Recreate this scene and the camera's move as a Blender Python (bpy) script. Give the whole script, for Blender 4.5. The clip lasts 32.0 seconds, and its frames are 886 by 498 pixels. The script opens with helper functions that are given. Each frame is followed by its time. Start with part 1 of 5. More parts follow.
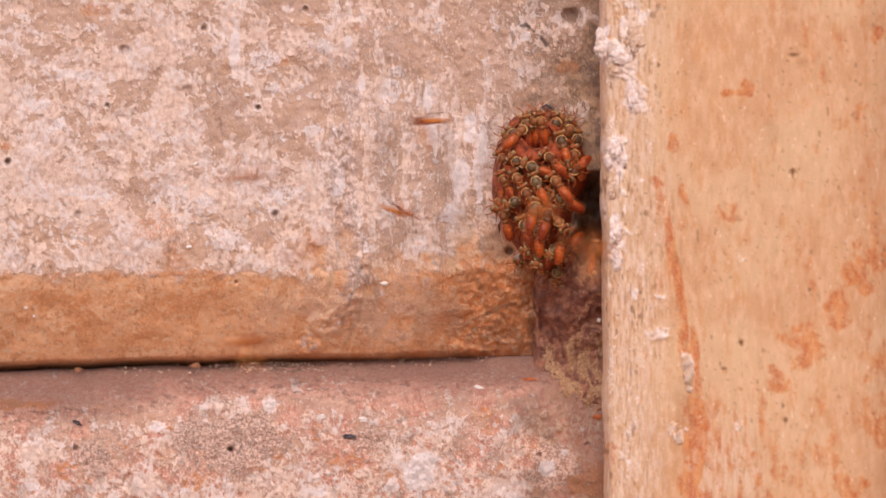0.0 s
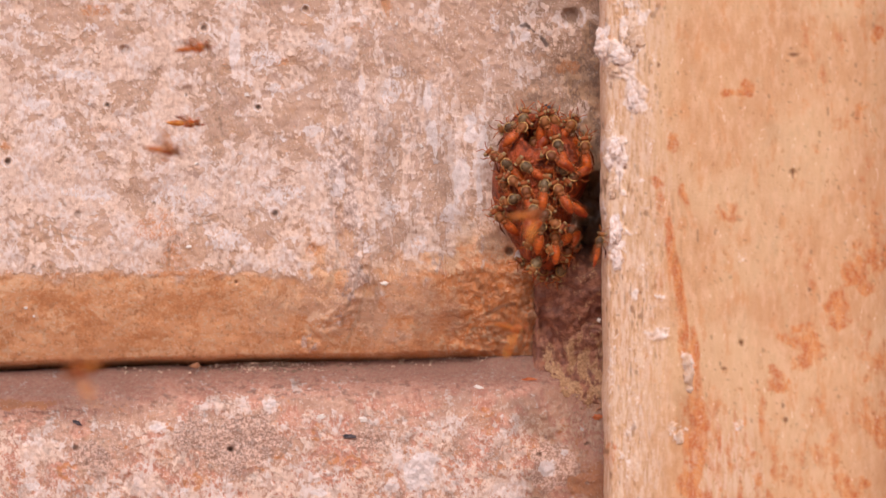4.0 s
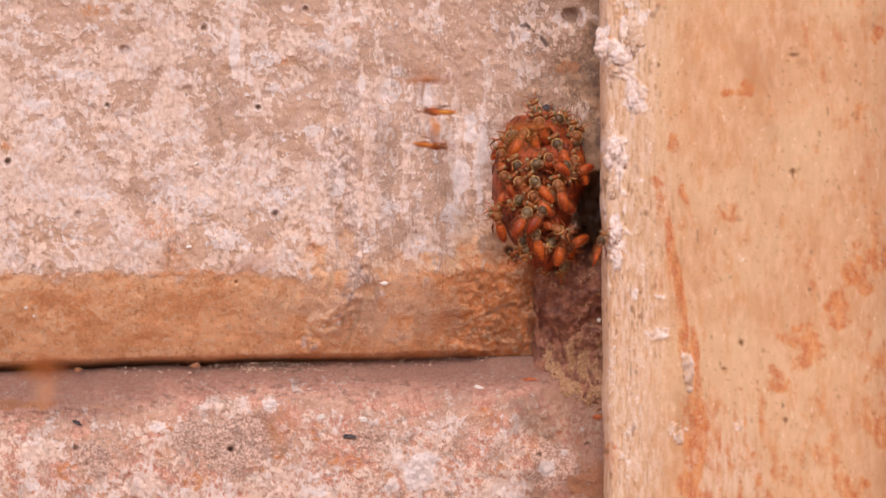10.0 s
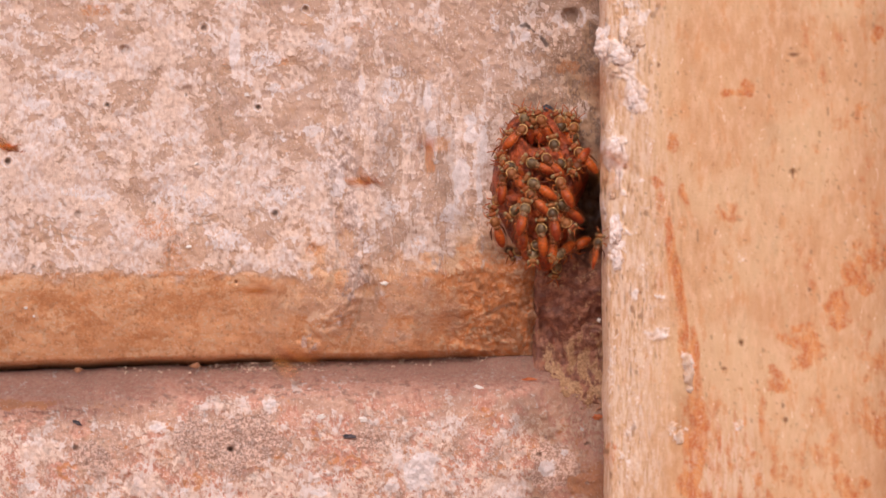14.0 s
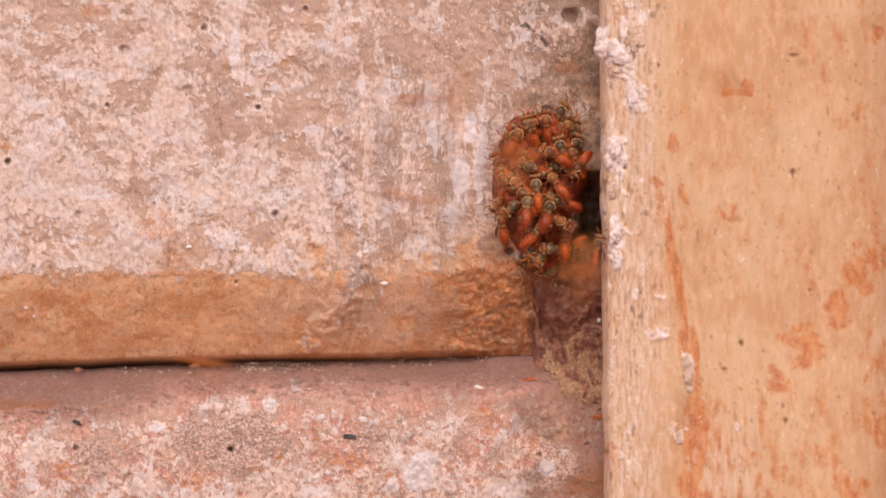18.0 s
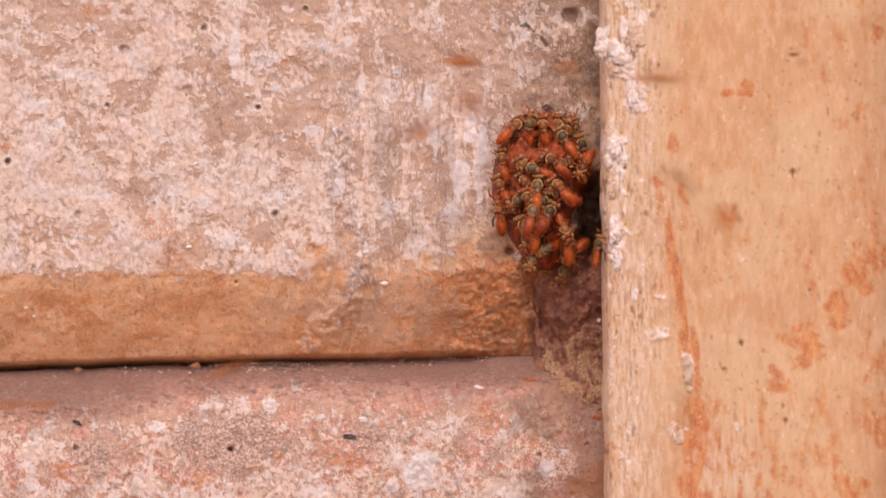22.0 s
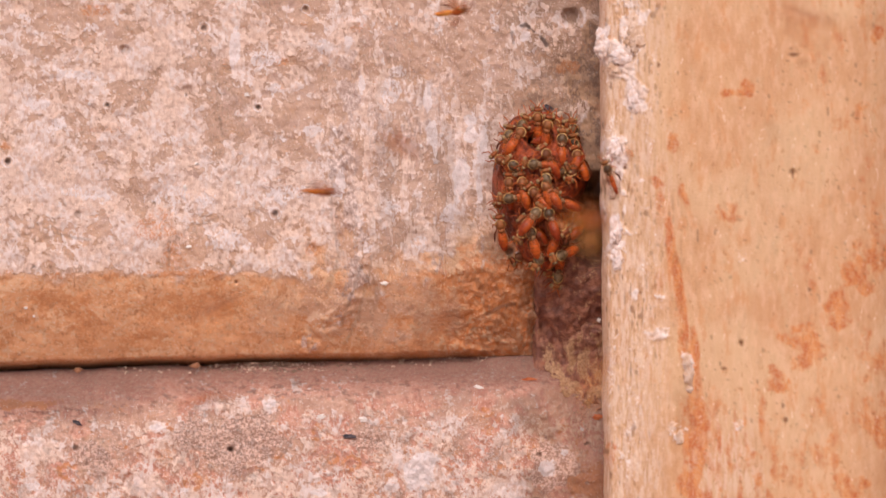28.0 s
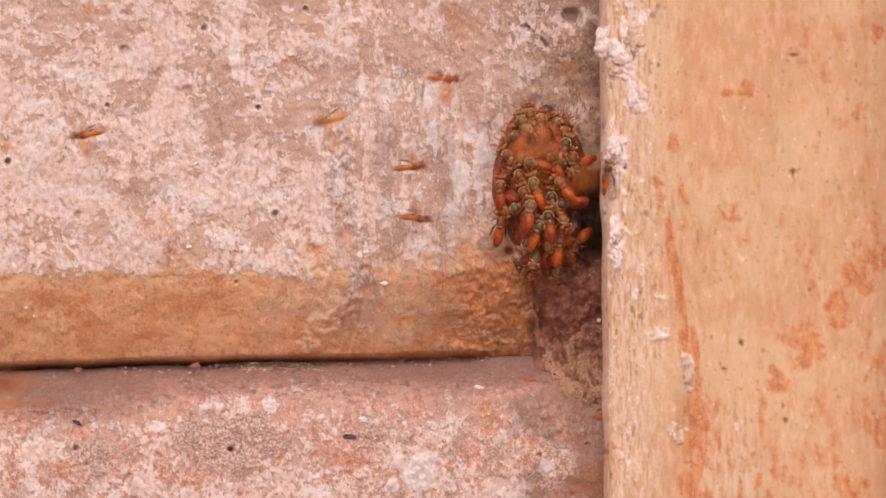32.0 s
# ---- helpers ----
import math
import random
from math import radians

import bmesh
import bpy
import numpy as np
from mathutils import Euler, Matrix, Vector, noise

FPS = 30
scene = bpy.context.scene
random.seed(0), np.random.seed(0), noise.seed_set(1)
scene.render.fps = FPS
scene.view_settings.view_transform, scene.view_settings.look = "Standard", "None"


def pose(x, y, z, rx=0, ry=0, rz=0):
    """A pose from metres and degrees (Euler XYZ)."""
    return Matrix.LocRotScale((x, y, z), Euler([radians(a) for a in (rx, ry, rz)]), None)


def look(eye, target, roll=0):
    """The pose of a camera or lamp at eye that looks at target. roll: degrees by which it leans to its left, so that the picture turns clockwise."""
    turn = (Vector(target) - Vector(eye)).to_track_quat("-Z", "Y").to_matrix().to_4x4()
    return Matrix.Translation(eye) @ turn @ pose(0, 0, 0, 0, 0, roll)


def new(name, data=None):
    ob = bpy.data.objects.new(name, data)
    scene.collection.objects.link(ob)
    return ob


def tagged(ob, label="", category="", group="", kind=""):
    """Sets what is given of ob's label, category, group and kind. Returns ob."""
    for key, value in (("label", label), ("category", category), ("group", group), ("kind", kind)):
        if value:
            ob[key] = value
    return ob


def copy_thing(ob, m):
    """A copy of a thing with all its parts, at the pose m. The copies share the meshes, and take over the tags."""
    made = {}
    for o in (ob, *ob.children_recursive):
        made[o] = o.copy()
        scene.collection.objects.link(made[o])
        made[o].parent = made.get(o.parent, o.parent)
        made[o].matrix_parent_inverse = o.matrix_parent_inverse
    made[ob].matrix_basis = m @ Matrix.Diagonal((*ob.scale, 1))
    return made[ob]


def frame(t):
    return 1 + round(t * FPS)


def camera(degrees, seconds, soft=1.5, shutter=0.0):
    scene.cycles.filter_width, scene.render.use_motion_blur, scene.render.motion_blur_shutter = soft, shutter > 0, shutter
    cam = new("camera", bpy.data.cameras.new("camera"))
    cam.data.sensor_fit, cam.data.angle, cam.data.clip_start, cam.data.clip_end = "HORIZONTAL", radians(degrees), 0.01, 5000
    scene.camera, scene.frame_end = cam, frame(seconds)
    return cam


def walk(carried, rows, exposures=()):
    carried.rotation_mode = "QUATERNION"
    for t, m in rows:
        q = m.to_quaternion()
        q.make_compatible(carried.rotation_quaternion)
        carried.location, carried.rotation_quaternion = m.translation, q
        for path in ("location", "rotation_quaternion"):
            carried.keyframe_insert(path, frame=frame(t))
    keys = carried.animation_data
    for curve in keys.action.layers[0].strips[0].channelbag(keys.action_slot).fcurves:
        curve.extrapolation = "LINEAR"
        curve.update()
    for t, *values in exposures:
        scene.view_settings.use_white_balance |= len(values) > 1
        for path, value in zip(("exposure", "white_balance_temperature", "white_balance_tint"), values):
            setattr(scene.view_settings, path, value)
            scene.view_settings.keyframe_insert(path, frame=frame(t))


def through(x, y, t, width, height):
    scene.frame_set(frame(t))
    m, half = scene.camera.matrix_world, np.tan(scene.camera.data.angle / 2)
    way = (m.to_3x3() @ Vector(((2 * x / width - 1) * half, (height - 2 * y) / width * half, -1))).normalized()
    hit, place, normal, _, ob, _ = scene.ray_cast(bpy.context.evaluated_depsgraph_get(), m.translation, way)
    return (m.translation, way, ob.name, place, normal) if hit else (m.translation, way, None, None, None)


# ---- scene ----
# ---- camera ----
REACH = 0.397          # metres from the lens to the wall's face
UNIT = 1 / 15000       # one plan unit: a fifteenth of a millimetre
cam = camera(15.0, 32.0, soft=1.5, shutter=0.9)
cam.data.dof.use_dof = True
cam.data.dof.focus_distance = REACH - 0.002
cam.data.dof.aperture_fstop = 18.0
walk(cam, [(0.0, look((0, -REACH, 0), (0, 0, 0))), (32.0, look((0, -REACH, 0), (0, 0, 0)))],
     exposures=[(0.0, -0.005, 7080, 22.5), (32.0, -0.005, 7080, 22.5)])

# ---- daylight: thin overcast, soft sun from the upper front ----
world = bpy.data.worlds.new("sky")
scene.world = world
world.use_nodes = True
sky = world.node_tree.nodes.new("ShaderNodeTexSky")
sky.sky_type, sky.sun_disc = "NISHITA", False
sky.sun_elevation, sky.sun_rotation = radians(48), radians(187)
sky.dust_density, sky.ozone_density = 3.0, 0.5
world.node_tree.links.new(sky.outputs["Color"], world.node_tree.nodes["Background"].inputs["Color"])
world.node_tree.nodes["Background"].inputs["Strength"].default_value = 0.12
sun = new("sun", bpy.data.lights.new("sun", "SUN"))
sun.data.energy, sun.data.angle, sun.data.color = 1.5, radians(40), (1.0, 0.93, 0.84)
sun.matrix_basis = look((-0.12, -1.0, 1.0), (0, 0, 0))


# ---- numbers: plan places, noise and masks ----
def spot(u, v, y=0.0):
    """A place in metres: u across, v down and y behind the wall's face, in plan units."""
    k = UNIT * (REACH / UNIT + y) * UNIT / REACH
    return Vector(((u - 784) * k, y * UNIT, (441 - v) * k))


def smooth(a, b, x):
    t = np.clip((np.asarray(x, float) - a) / (b - a), 0, 1)    # a > b turns it round
    return t * t * (3 - 2 * t)


def lattice(ix, iy, seed):
    h = (ix.astype(np.int64) * 374761393 + iy.astype(np.int64) * 668265263 + seed * 974634777) & 0xFFFFFFFF
    h = ((h ^ (h >> 13)) * 1274126177) & 0xFFFFFFFF
    return ((h ^ (h >> 16)) & 0xFFFF) / 65535.0


def value_noise(x, y, seed):
    ix, iy = np.floor(x), np.floor(y)
    fx, fy = x - ix, y - iy
    fx, fy = fx * fx * (3 - 2 * fx), fy * fy * (3 - 2 * fy)
    a, b = lattice(ix, iy, seed), lattice(ix + 1, iy, seed)
    c, d = lattice(ix, iy + 1, seed), lattice(ix + 1, iy + 1, seed)
    return (a * (1 - fx) + b * fx) * (1 - fy) + (c * (1 - fx) + d * fx) * fy


def fbm(x, y, size, octaves=4, seed=1, gain=0.55):
    """Fractal noise about 0.5, with features of the given size."""
    x, y = np.asarray(x, float) / size, np.asarray(y, float) / size
    total, weight, norm = 0.0, 1.0, 0.0
    for i in range(octaves):
        total = total + weight * (value_noise(x, y, seed + 17 * i) - 0.5)
        norm += weight * weight
        x, y, weight = 1.62 * x + 1.21 * y + 7.3, -1.21 * x + 1.62 * y + 3.1, weight * gain
    return 0.5 + total / math.sqrt(norm)


def near_line(u, v, points):
    """Distance to a line of points."""
    best = np.full(np.shape(u), 1e9)
    for (ax, ay), (bx, by) in zip(points, points[1:]):
        dx, dy = bx - ax, by - ay
        t = np.clip(((u - ax) * dx + (v - ay) * dy) / (dx * dx + dy * dy), 0, 1)
        best = np.minimum(best, np.hypot(u - ax - t * dx, v - ay - t * dy))
    return best


def blots(u, v, spots, seed, rag=0.55):
    """A mask of ragged blots (u, v, half width, half height, strength)."""
    n = fbm(u, v, 26, 4, seed) - 0.5
    mask = np.zeros(np.shape(u))
    for cu, cv, ru, rv, s in spots:
        d = np.hypot((u - cu) / ru, (v - cv) / rv) + rag * 2 * n
        mask = np.maximum(mask, s * (1 - smooth(0.45, 1.15, d)))
    return mask


# ---- mesh helpers ----
def link_mesh(name, verts, faces, material, parent=None, label="", flat=False):
    me = bpy.data.meshes.new(name)
    me.from_pydata([tuple(p) for p in verts], [], faces)
    me.update()
    if not flat:
        me.polygons.foreach_set("use_smooth", [True] * len(me.polygons))
    me.materials.append(material)
    ob = new(name, me)
    if parent is not None:
        ob.parent = parent
    return tagged(ob, label)


def part(name, bm, material, parent, label=""):
    me = bpy.data.meshes.new(name)
    bm.normal_update()
    bm.to_mesh(me)
    bm.free()
    me.polygons.foreach_set("use_smooth", [True] * len(me.polygons))
    me.materials.append(material)
    ob = new(name, me)
    ob.parent = parent
    return tagged(ob, label)


def sheet(name, us, vs, ys, masks, material, parent=None, wrap=True):
    """A solid from a grid of places; rows run down and close on themselves, both ends are capped."""
    rows, cols = us.shape
    k = UNIT * (1 + ys * UNIT / REACH)
    co = np.stack([(us - 784) * k, ys * UNIT, (441 - vs) * k], -1).reshape(-1, 3)
    idx = np.arange(rows * cols).reshape(rows, cols)
    low = np.roll(idx, -1, 0) if wrap else idx[1:]
    top = idx if wrap else idx[:-1]
    quads = np.stack([top[:, :-1], low[:, :-1], low[:, 1:], top[:, 1:]], -1).reshape(-1, 4)
    me = bpy.data.meshes.new(name)
    ends = [idx[::-1, 0], idx[:, -1]] if wrap else []
    nl = quads.size + sum(len(e) for e in ends)
    me.vertices.add(len(co))
    me.vertices.foreach_set("co", co.ravel())
    me.loops.add(nl)
    me.loops.foreach_set("vertex_index", np.concatenate([quads.ravel(), *ends]).astype(np.int32))
    me.polygons.add(len(quads) + len(ends))
    starts = np.arange(len(quads)) * 4
    more, pos = [], quads.size
    for e in ends:
        more.append(pos)
        pos += len(e)
    me.polygons.foreach_set("loop_start", np.concatenate([starts, more]).astype(np.int32))
    me.update(calc_edges=True)
    me.validate()
    me.polygons.foreach_set("use_smooth", [True] * len(me.polygons))
    for key, values in masks.items():
        a = me.attributes.new(key, "FLOAT", "POINT")
        a.data.foreach_set("value", np.ascontiguousarray(values, dtype=np.float32).ravel())
    me.materials.append(material)
    ob = new(name, me)
    if parent is not None:
        ob.parent = parent
    return ob


def ball(bm, centre, radii, seg=12, rings=8, turn=None, shape=None):
    """Adds a rounded form to bm; shape(p) may push its points about."""
    m = Matrix.Translation(centre) @ (turn or Matrix.Identity(4)) @ Matrix.Diagonal((*radii, 1))
    made = bmesh.ops.create_uvsphere(bm, u_segments=seg, v_segments=rings, radius=1.0)["verts"]
    for p in made:
        if shape:
            p.co = shape(p.co)
        p.co = m @ p.co
    return made


def tube(bm, points, radii, seg=6):
    """Adds a bent, tapering rod to bm."""
    rings = []
    for i, p in enumerate(points):
        a = Vector(points[max(i - 1, 0)])
        b = Vector(points[min(i + 1, len(points) - 1)])
        q = (b - a).to_track_quat("Z", "Y")
        rings.append([bm.verts.new(Vector(p) + q @ Vector((radii[i] * math.cos(t), radii[i] * math.sin(t), 0)))
                      for t in (2 * math.pi * j / seg for j in range(seg))])
    for a, b in zip(rings, rings[1:]):
        for j in range(seg):
            bm.faces.new((a[j], a[(j + 1) % seg], b[(j + 1) % seg], b[j]))
    bm.faces.new(rings[0][::-1])
    bm.faces.new(rings[-1])


def lump(seed, ru, rv, depth, rough=0.35, sub=4):
    """A bumpy, flattened crumb in plan units, as a bmesh in metres round its own origin."""
    bm = bmesh.new()
    bmesh.ops.create_icosphere(bm, subdivisions=sub, radius=1.0)
    for p in bm.verts:
        q = p.co.copy()
        n = noise.fractal(q * 1.7 + Vector((seed * 3.7, seed, 0)), 0.6, 2.1, 5) * rough
        n += 0.12 * abs(noise.noise(q * 6 + Vector((seed, 0, 0)))) + (0.07 * noise.noise(q * 11 + Vector((0, seed, 0))) if sub > 3 else 0)
        q *= 1 + n
        p.co = Vector((q.x * ru, q.y * depth, q.z * rv)) * UNIT
    return bm


# ---- materials ----
def shader(name):
    m = bpy.data.materials.new(name)
    m.use_nodes = True
    return m, m.node_tree, m.node_tree.nodes["Principled BSDF"]


def plug(nt, socket, value):
    if hasattr(value, "is_output"):
        nt.links.new(value, socket)
    elif isinstance(value, (tuple, list)) and len(value) == 3 and socket.type == "RGBA":
        socket.default_value = (*value, 1)
    else:
        socket.default_value = value


def grain(nt, scale, detail=5.0, rough=0.6, stretch=(1, 1, 1)):
    tc, mp, nz = (nt.nodes.new(k) for k in ("ShaderNodeTexCoord", "ShaderNodeMapping", "ShaderNodeTexNoise"))
    mp.inputs["Scale"].default_value = stretch
    nt.links.new(tc.outputs["Object"], mp.inputs["Vector"])
    nt.links.new(mp.outputs["Vector"], nz.inputs["Vector"])
    nz.inputs["Scale"].default_value, nz.inputs["Detail"].default_value = scale, detail
    nz.inputs["Roughness"].default_value = rough
    return nz.outputs["Fac"]


def ramp(nt, x, lo, hi, a=0.0, b=1.0):
    n = nt.nodes.new("ShaderNodeMapRange")
    n.interpolation_type = "SMOOTHSTEP"
    for key, value in (("Value", x), ("From Min", lo), ("From Max", hi), ("To Min", a), ("To Max", b)):
        plug(nt, n.inputs[key], value)
    return n.outputs["Result"]


def blend(nt, fac, a, b):
    n = nt.nodes.new("ShaderNodeMix")
    n.data_type = "RGBA"
    plug(nt, n.inputs[0], fac)
    plug(nt, n.inputs[6], a)
    plug(nt, n.inputs[7], b)
    return n.outputs[2]


def calc(nt, op, a, b):
    n = nt.nodes.new("ShaderNodeMath")
    n.operation = op
    plug(nt, n.inputs[0], a)
    plug(nt, n.inputs[1], b)
    return n.outputs[0]


def mask(nt, name):
    n = nt.nodes.new("ShaderNodeAttribute")
    n.attribute_name = name
    return n.outputs["Fac"]


def bump(nt, bsdf, height, distance, strength=1.0):
    n = nt.nodes.new("ShaderNodeBump")
    n.inputs["Distance"].default_value, n.inputs["Strength"].default_value = distance, strength
    nt.links.new(height, n.inputs["Height"])
    nt.links.new(n.outputs["Normal"], bsdf.inputs["Normal"])


def ragged(nt, value, mid, fine, lo=0.34, hi=0.66):
    """Breaks the soft edge of a mask into crumbs."""
    n = calc(nt, "ADD", calc(nt, "MULTIPLY", calc(nt, "SUBTRACT", mid, 0.5), 1.1), calc(nt, "MULTIPLY", calc(nt, "SUBTRACT", fine, 0.5), 1.2))
    n = calc(nt, "ADD", n, calc(nt, "MULTIPLY", calc(nt, "SUBTRACT", grain(nt, 2900, 3, 0.6, (1.15, 1, 0.85)), 0.5), 1.4))
    inside = ramp(nt, value, 0.06, 0.26)
    return calc(nt, "MULTIPLY", inside, ramp(nt, calc(nt, "ADD", value, n), lo, hi))


def wall_stone():
    m, nt, b = shader("weathered_stone")
    fine, mid, coarse = grain(nt, 5000, 4, 0.65, (1.15, 1, 0.8)), grain(nt, 1500, 5, 0.62, (1.2, 1, 0.78)), grain(nt, 260, 4, 0.6)
    drag, tint, fleck = grain(nt, 620, 5, 0.65, (0.45, 1, 1)), grain(nt, 420, 4, 0.6), grain(nt, 2600, 4, 0.7, (1.25, 1, 0.75))
    # bare stone: smooth, tan to rose to lilac-grey, with faint clouds
    c = blend(nt, ramp(nt, coarse, 0.35, 0.65), (0.58, 0.390, 0.298), (0.66, 0.465, 0.372))
    c = blend(nt, ramp(nt, tint, 0.54, 0.66, 0.0, 0.7), c, (0.61, 0.445, 0.395))
    c = blend(nt, ramp(nt, tint, 0.44, 0.34, 0.0, 0.6), c, (0.65, 0.405, 0.270))
    c = blend(nt, ramp(nt, mid, 0.52, 0.62, 0.0, 0.28), c, (0.74, 0.54, 0.44))
    c = blend(nt, ramp(nt, mid, 0.42, 0.28, 0.0, 0.38), c, (0.43, 0.26, 0.18))
    clay = blend(nt, ramp(nt, drag, 0.36, 0.52), (0.67, 0.312, 0.150), (0.81, 0.438, 0.240))
    clay = blend(nt, ramp(nt, drag, 0.53, 0.70), clay, (0.79, 0.435, 0.250))
    clay = blend(nt, ramp(nt, mid, 0.54, 0.62, 0.0, 0.55), clay, (0.82, 0.49, 0.295))
    clay = blend(nt, ramp(nt, mid, 0.45, 0.34, 0.0, 0.6), clay, (0.44, 0.185, 0.082))
    clay = blend(nt, ramp(nt, grain(nt, 1700, 4, 0.6, (0.8, 1, 1)), 0.555, 0.585, 0.0, 0.7), clay, (0.78, 0.54, 0.36))
    clay = blend(nt, ramp(nt, fleck, 0.61, 0.66, 0.0, 0.8), clay, (0.84, 0.62, 0.44))
    clay = blend(nt, calc(nt, "MULTIPLY", mask(nt, "resin"), ramp(nt, mid, 0.62, 0.42, 0.2, 0.85)), clay, (0.72, 0.238, 0.064))
    earth = mask(nt, "earth")
    c = blend(nt, earth, c, clay)
    c = blend(nt, calc(nt, "MULTIPLY", mask(nt, "rose"), 0.88), c, blend(nt, ramp(nt, mid, 0.38, 0.6), (0.62, 0.275, 0.205), (0.80, 0.455, 0.355)))
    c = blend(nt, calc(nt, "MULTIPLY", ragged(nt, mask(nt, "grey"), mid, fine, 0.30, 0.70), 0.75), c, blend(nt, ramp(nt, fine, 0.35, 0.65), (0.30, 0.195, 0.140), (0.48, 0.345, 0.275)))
    # lime: flecks and crumbs with hard edges, cream to lilac-white
    lime = ragged(nt, mask(nt, "lime"), mid, fleck, 0.40, 0.62)
    white = blend(nt, ramp(nt, coarse, 0.42, 0.56), (0.90, 0.72, 0.63), (0.88, 0.785, 0.775))
    chalky = blend(nt, ramp(nt, mid, 0.40, 0.56), (0.74, 0.555, 0.475), white)
    chalky = blend(nt, ramp(nt, earth, 0.15, 0.6), chalky, (0.82, 0.535, 0.345))
    c = blend(nt, calc(nt, "MULTIPLY", lime, 0.86), c, chalky)
    c = blend(nt, calc(nt, "MULTIPLY", ragged(nt, mask(nt, "ochre"), mid, fine, 0.25, 0.80), 0.8), c, (0.66, 0.27, 0.105))
    grit = grain(nt, 3000, 3, 0.7)
    sand = ramp(nt, calc(nt, "ADD", mask(nt, "sand"), calc(nt, "MULTIPLY", calc(nt, "SUBTRACT", mid, 0.5), 1.2)), 0.30, 0.60)
    c = blend(nt, calc(nt, "MULTIPLY", calc(nt, "MULTIPLY", sand, ramp(nt, mask(nt, "sand"), 0.02, 0.2)), 0.85), c, blend(nt, ramp(nt, grit, 0.43, 0.57), (0.43, 0.26, 0.205), (0.80, 0.585, 0.505)))
    lilac = ramp(nt, calc(nt, "ADD", mask(nt, "lilac"), calc(nt, "MULTIPLY", calc(nt, "SUBTRACT", mid, 0.5), 1.3)), 0.32, 0.56)
    c = blend(nt, calc(nt, "MULTIPLY", calc(nt, "MULTIPLY", lilac, ramp(nt, mask(nt, "lilac"), 0.02, 0.2)), 0.8), c, blend(nt, ramp(nt, fleck, 0.43, 0.58), (0.53, 0.385, 0.345), (0.79, 0.665, 0.63)))
    rub = calc(nt, "SUBTRACT", 1.0, calc(nt, "MULTIPLY", earth, 0.5))
    c = blend(nt, calc(nt, "MULTIPLY", rub, ramp(nt, fine, 0.36, 0.29, 0.0, 0.55)), c, (0.24, 0.13, 0.09))
    # near-white specks in the colour stand in for glints off the grit
    c = blend(nt, calc(nt, "MULTIPLY", rub, ramp(nt, fine, 0.61, 0.66, 0.0, 0.85)), c, (0.94, 0.87, 0.83))
    chalk = ramp(nt, calc(nt, "ADD", mask(nt, "chalk"), calc(nt, "MULTIPLY", calc(nt, "SUBTRACT", fleck, 0.5), 1.3)), 0.42, 0.56)
    c = blend(nt, calc(nt, "MULTIPLY", calc(nt, "MULTIPLY", chalk, ramp(nt, mask(nt, "chalk"), 0.02, 0.2)), 0.85), c, blend(nt, ramp(nt, fine, 0.30, 0.5), (0.74, 0.62, 0.60), (0.88, 0.82, 0.84)))
    # grime, and the shade painted into the joint, post corner and nest hollow
    c = blend(nt, mask(nt, "grime_shade"), c, (0.055, 0.037, 0.036))
    plug(nt, b.inputs["Base Color"], c)
    plug(nt, b.inputs["Roughness"], calc(nt, "SUBTRACT", ramp(nt, mid, 0.3, 0.7, 0.70, 0.92), calc(nt, "MULTIPLY", mask(nt, "resin"), 0.38)))
    relief = calc(nt, "ADD", calc(nt, "ADD", fine, mid), calc(nt, "MULTIPLY", calc(nt, "MAXIMUM", lime, chalk), 0.30))
    relief = calc(nt, "MULTIPLY", relief, calc(nt, "SUBTRACT", 1.0, calc(nt, "MULTIPLY", earth, 0.6)))
    bump(nt, b, calc(nt, "ADD", relief, calc(nt, "MULTIPLY", mask(nt, "resin"), calc(nt, "MULTIPLY", mid, 1.9))), 0.00015)
    return m


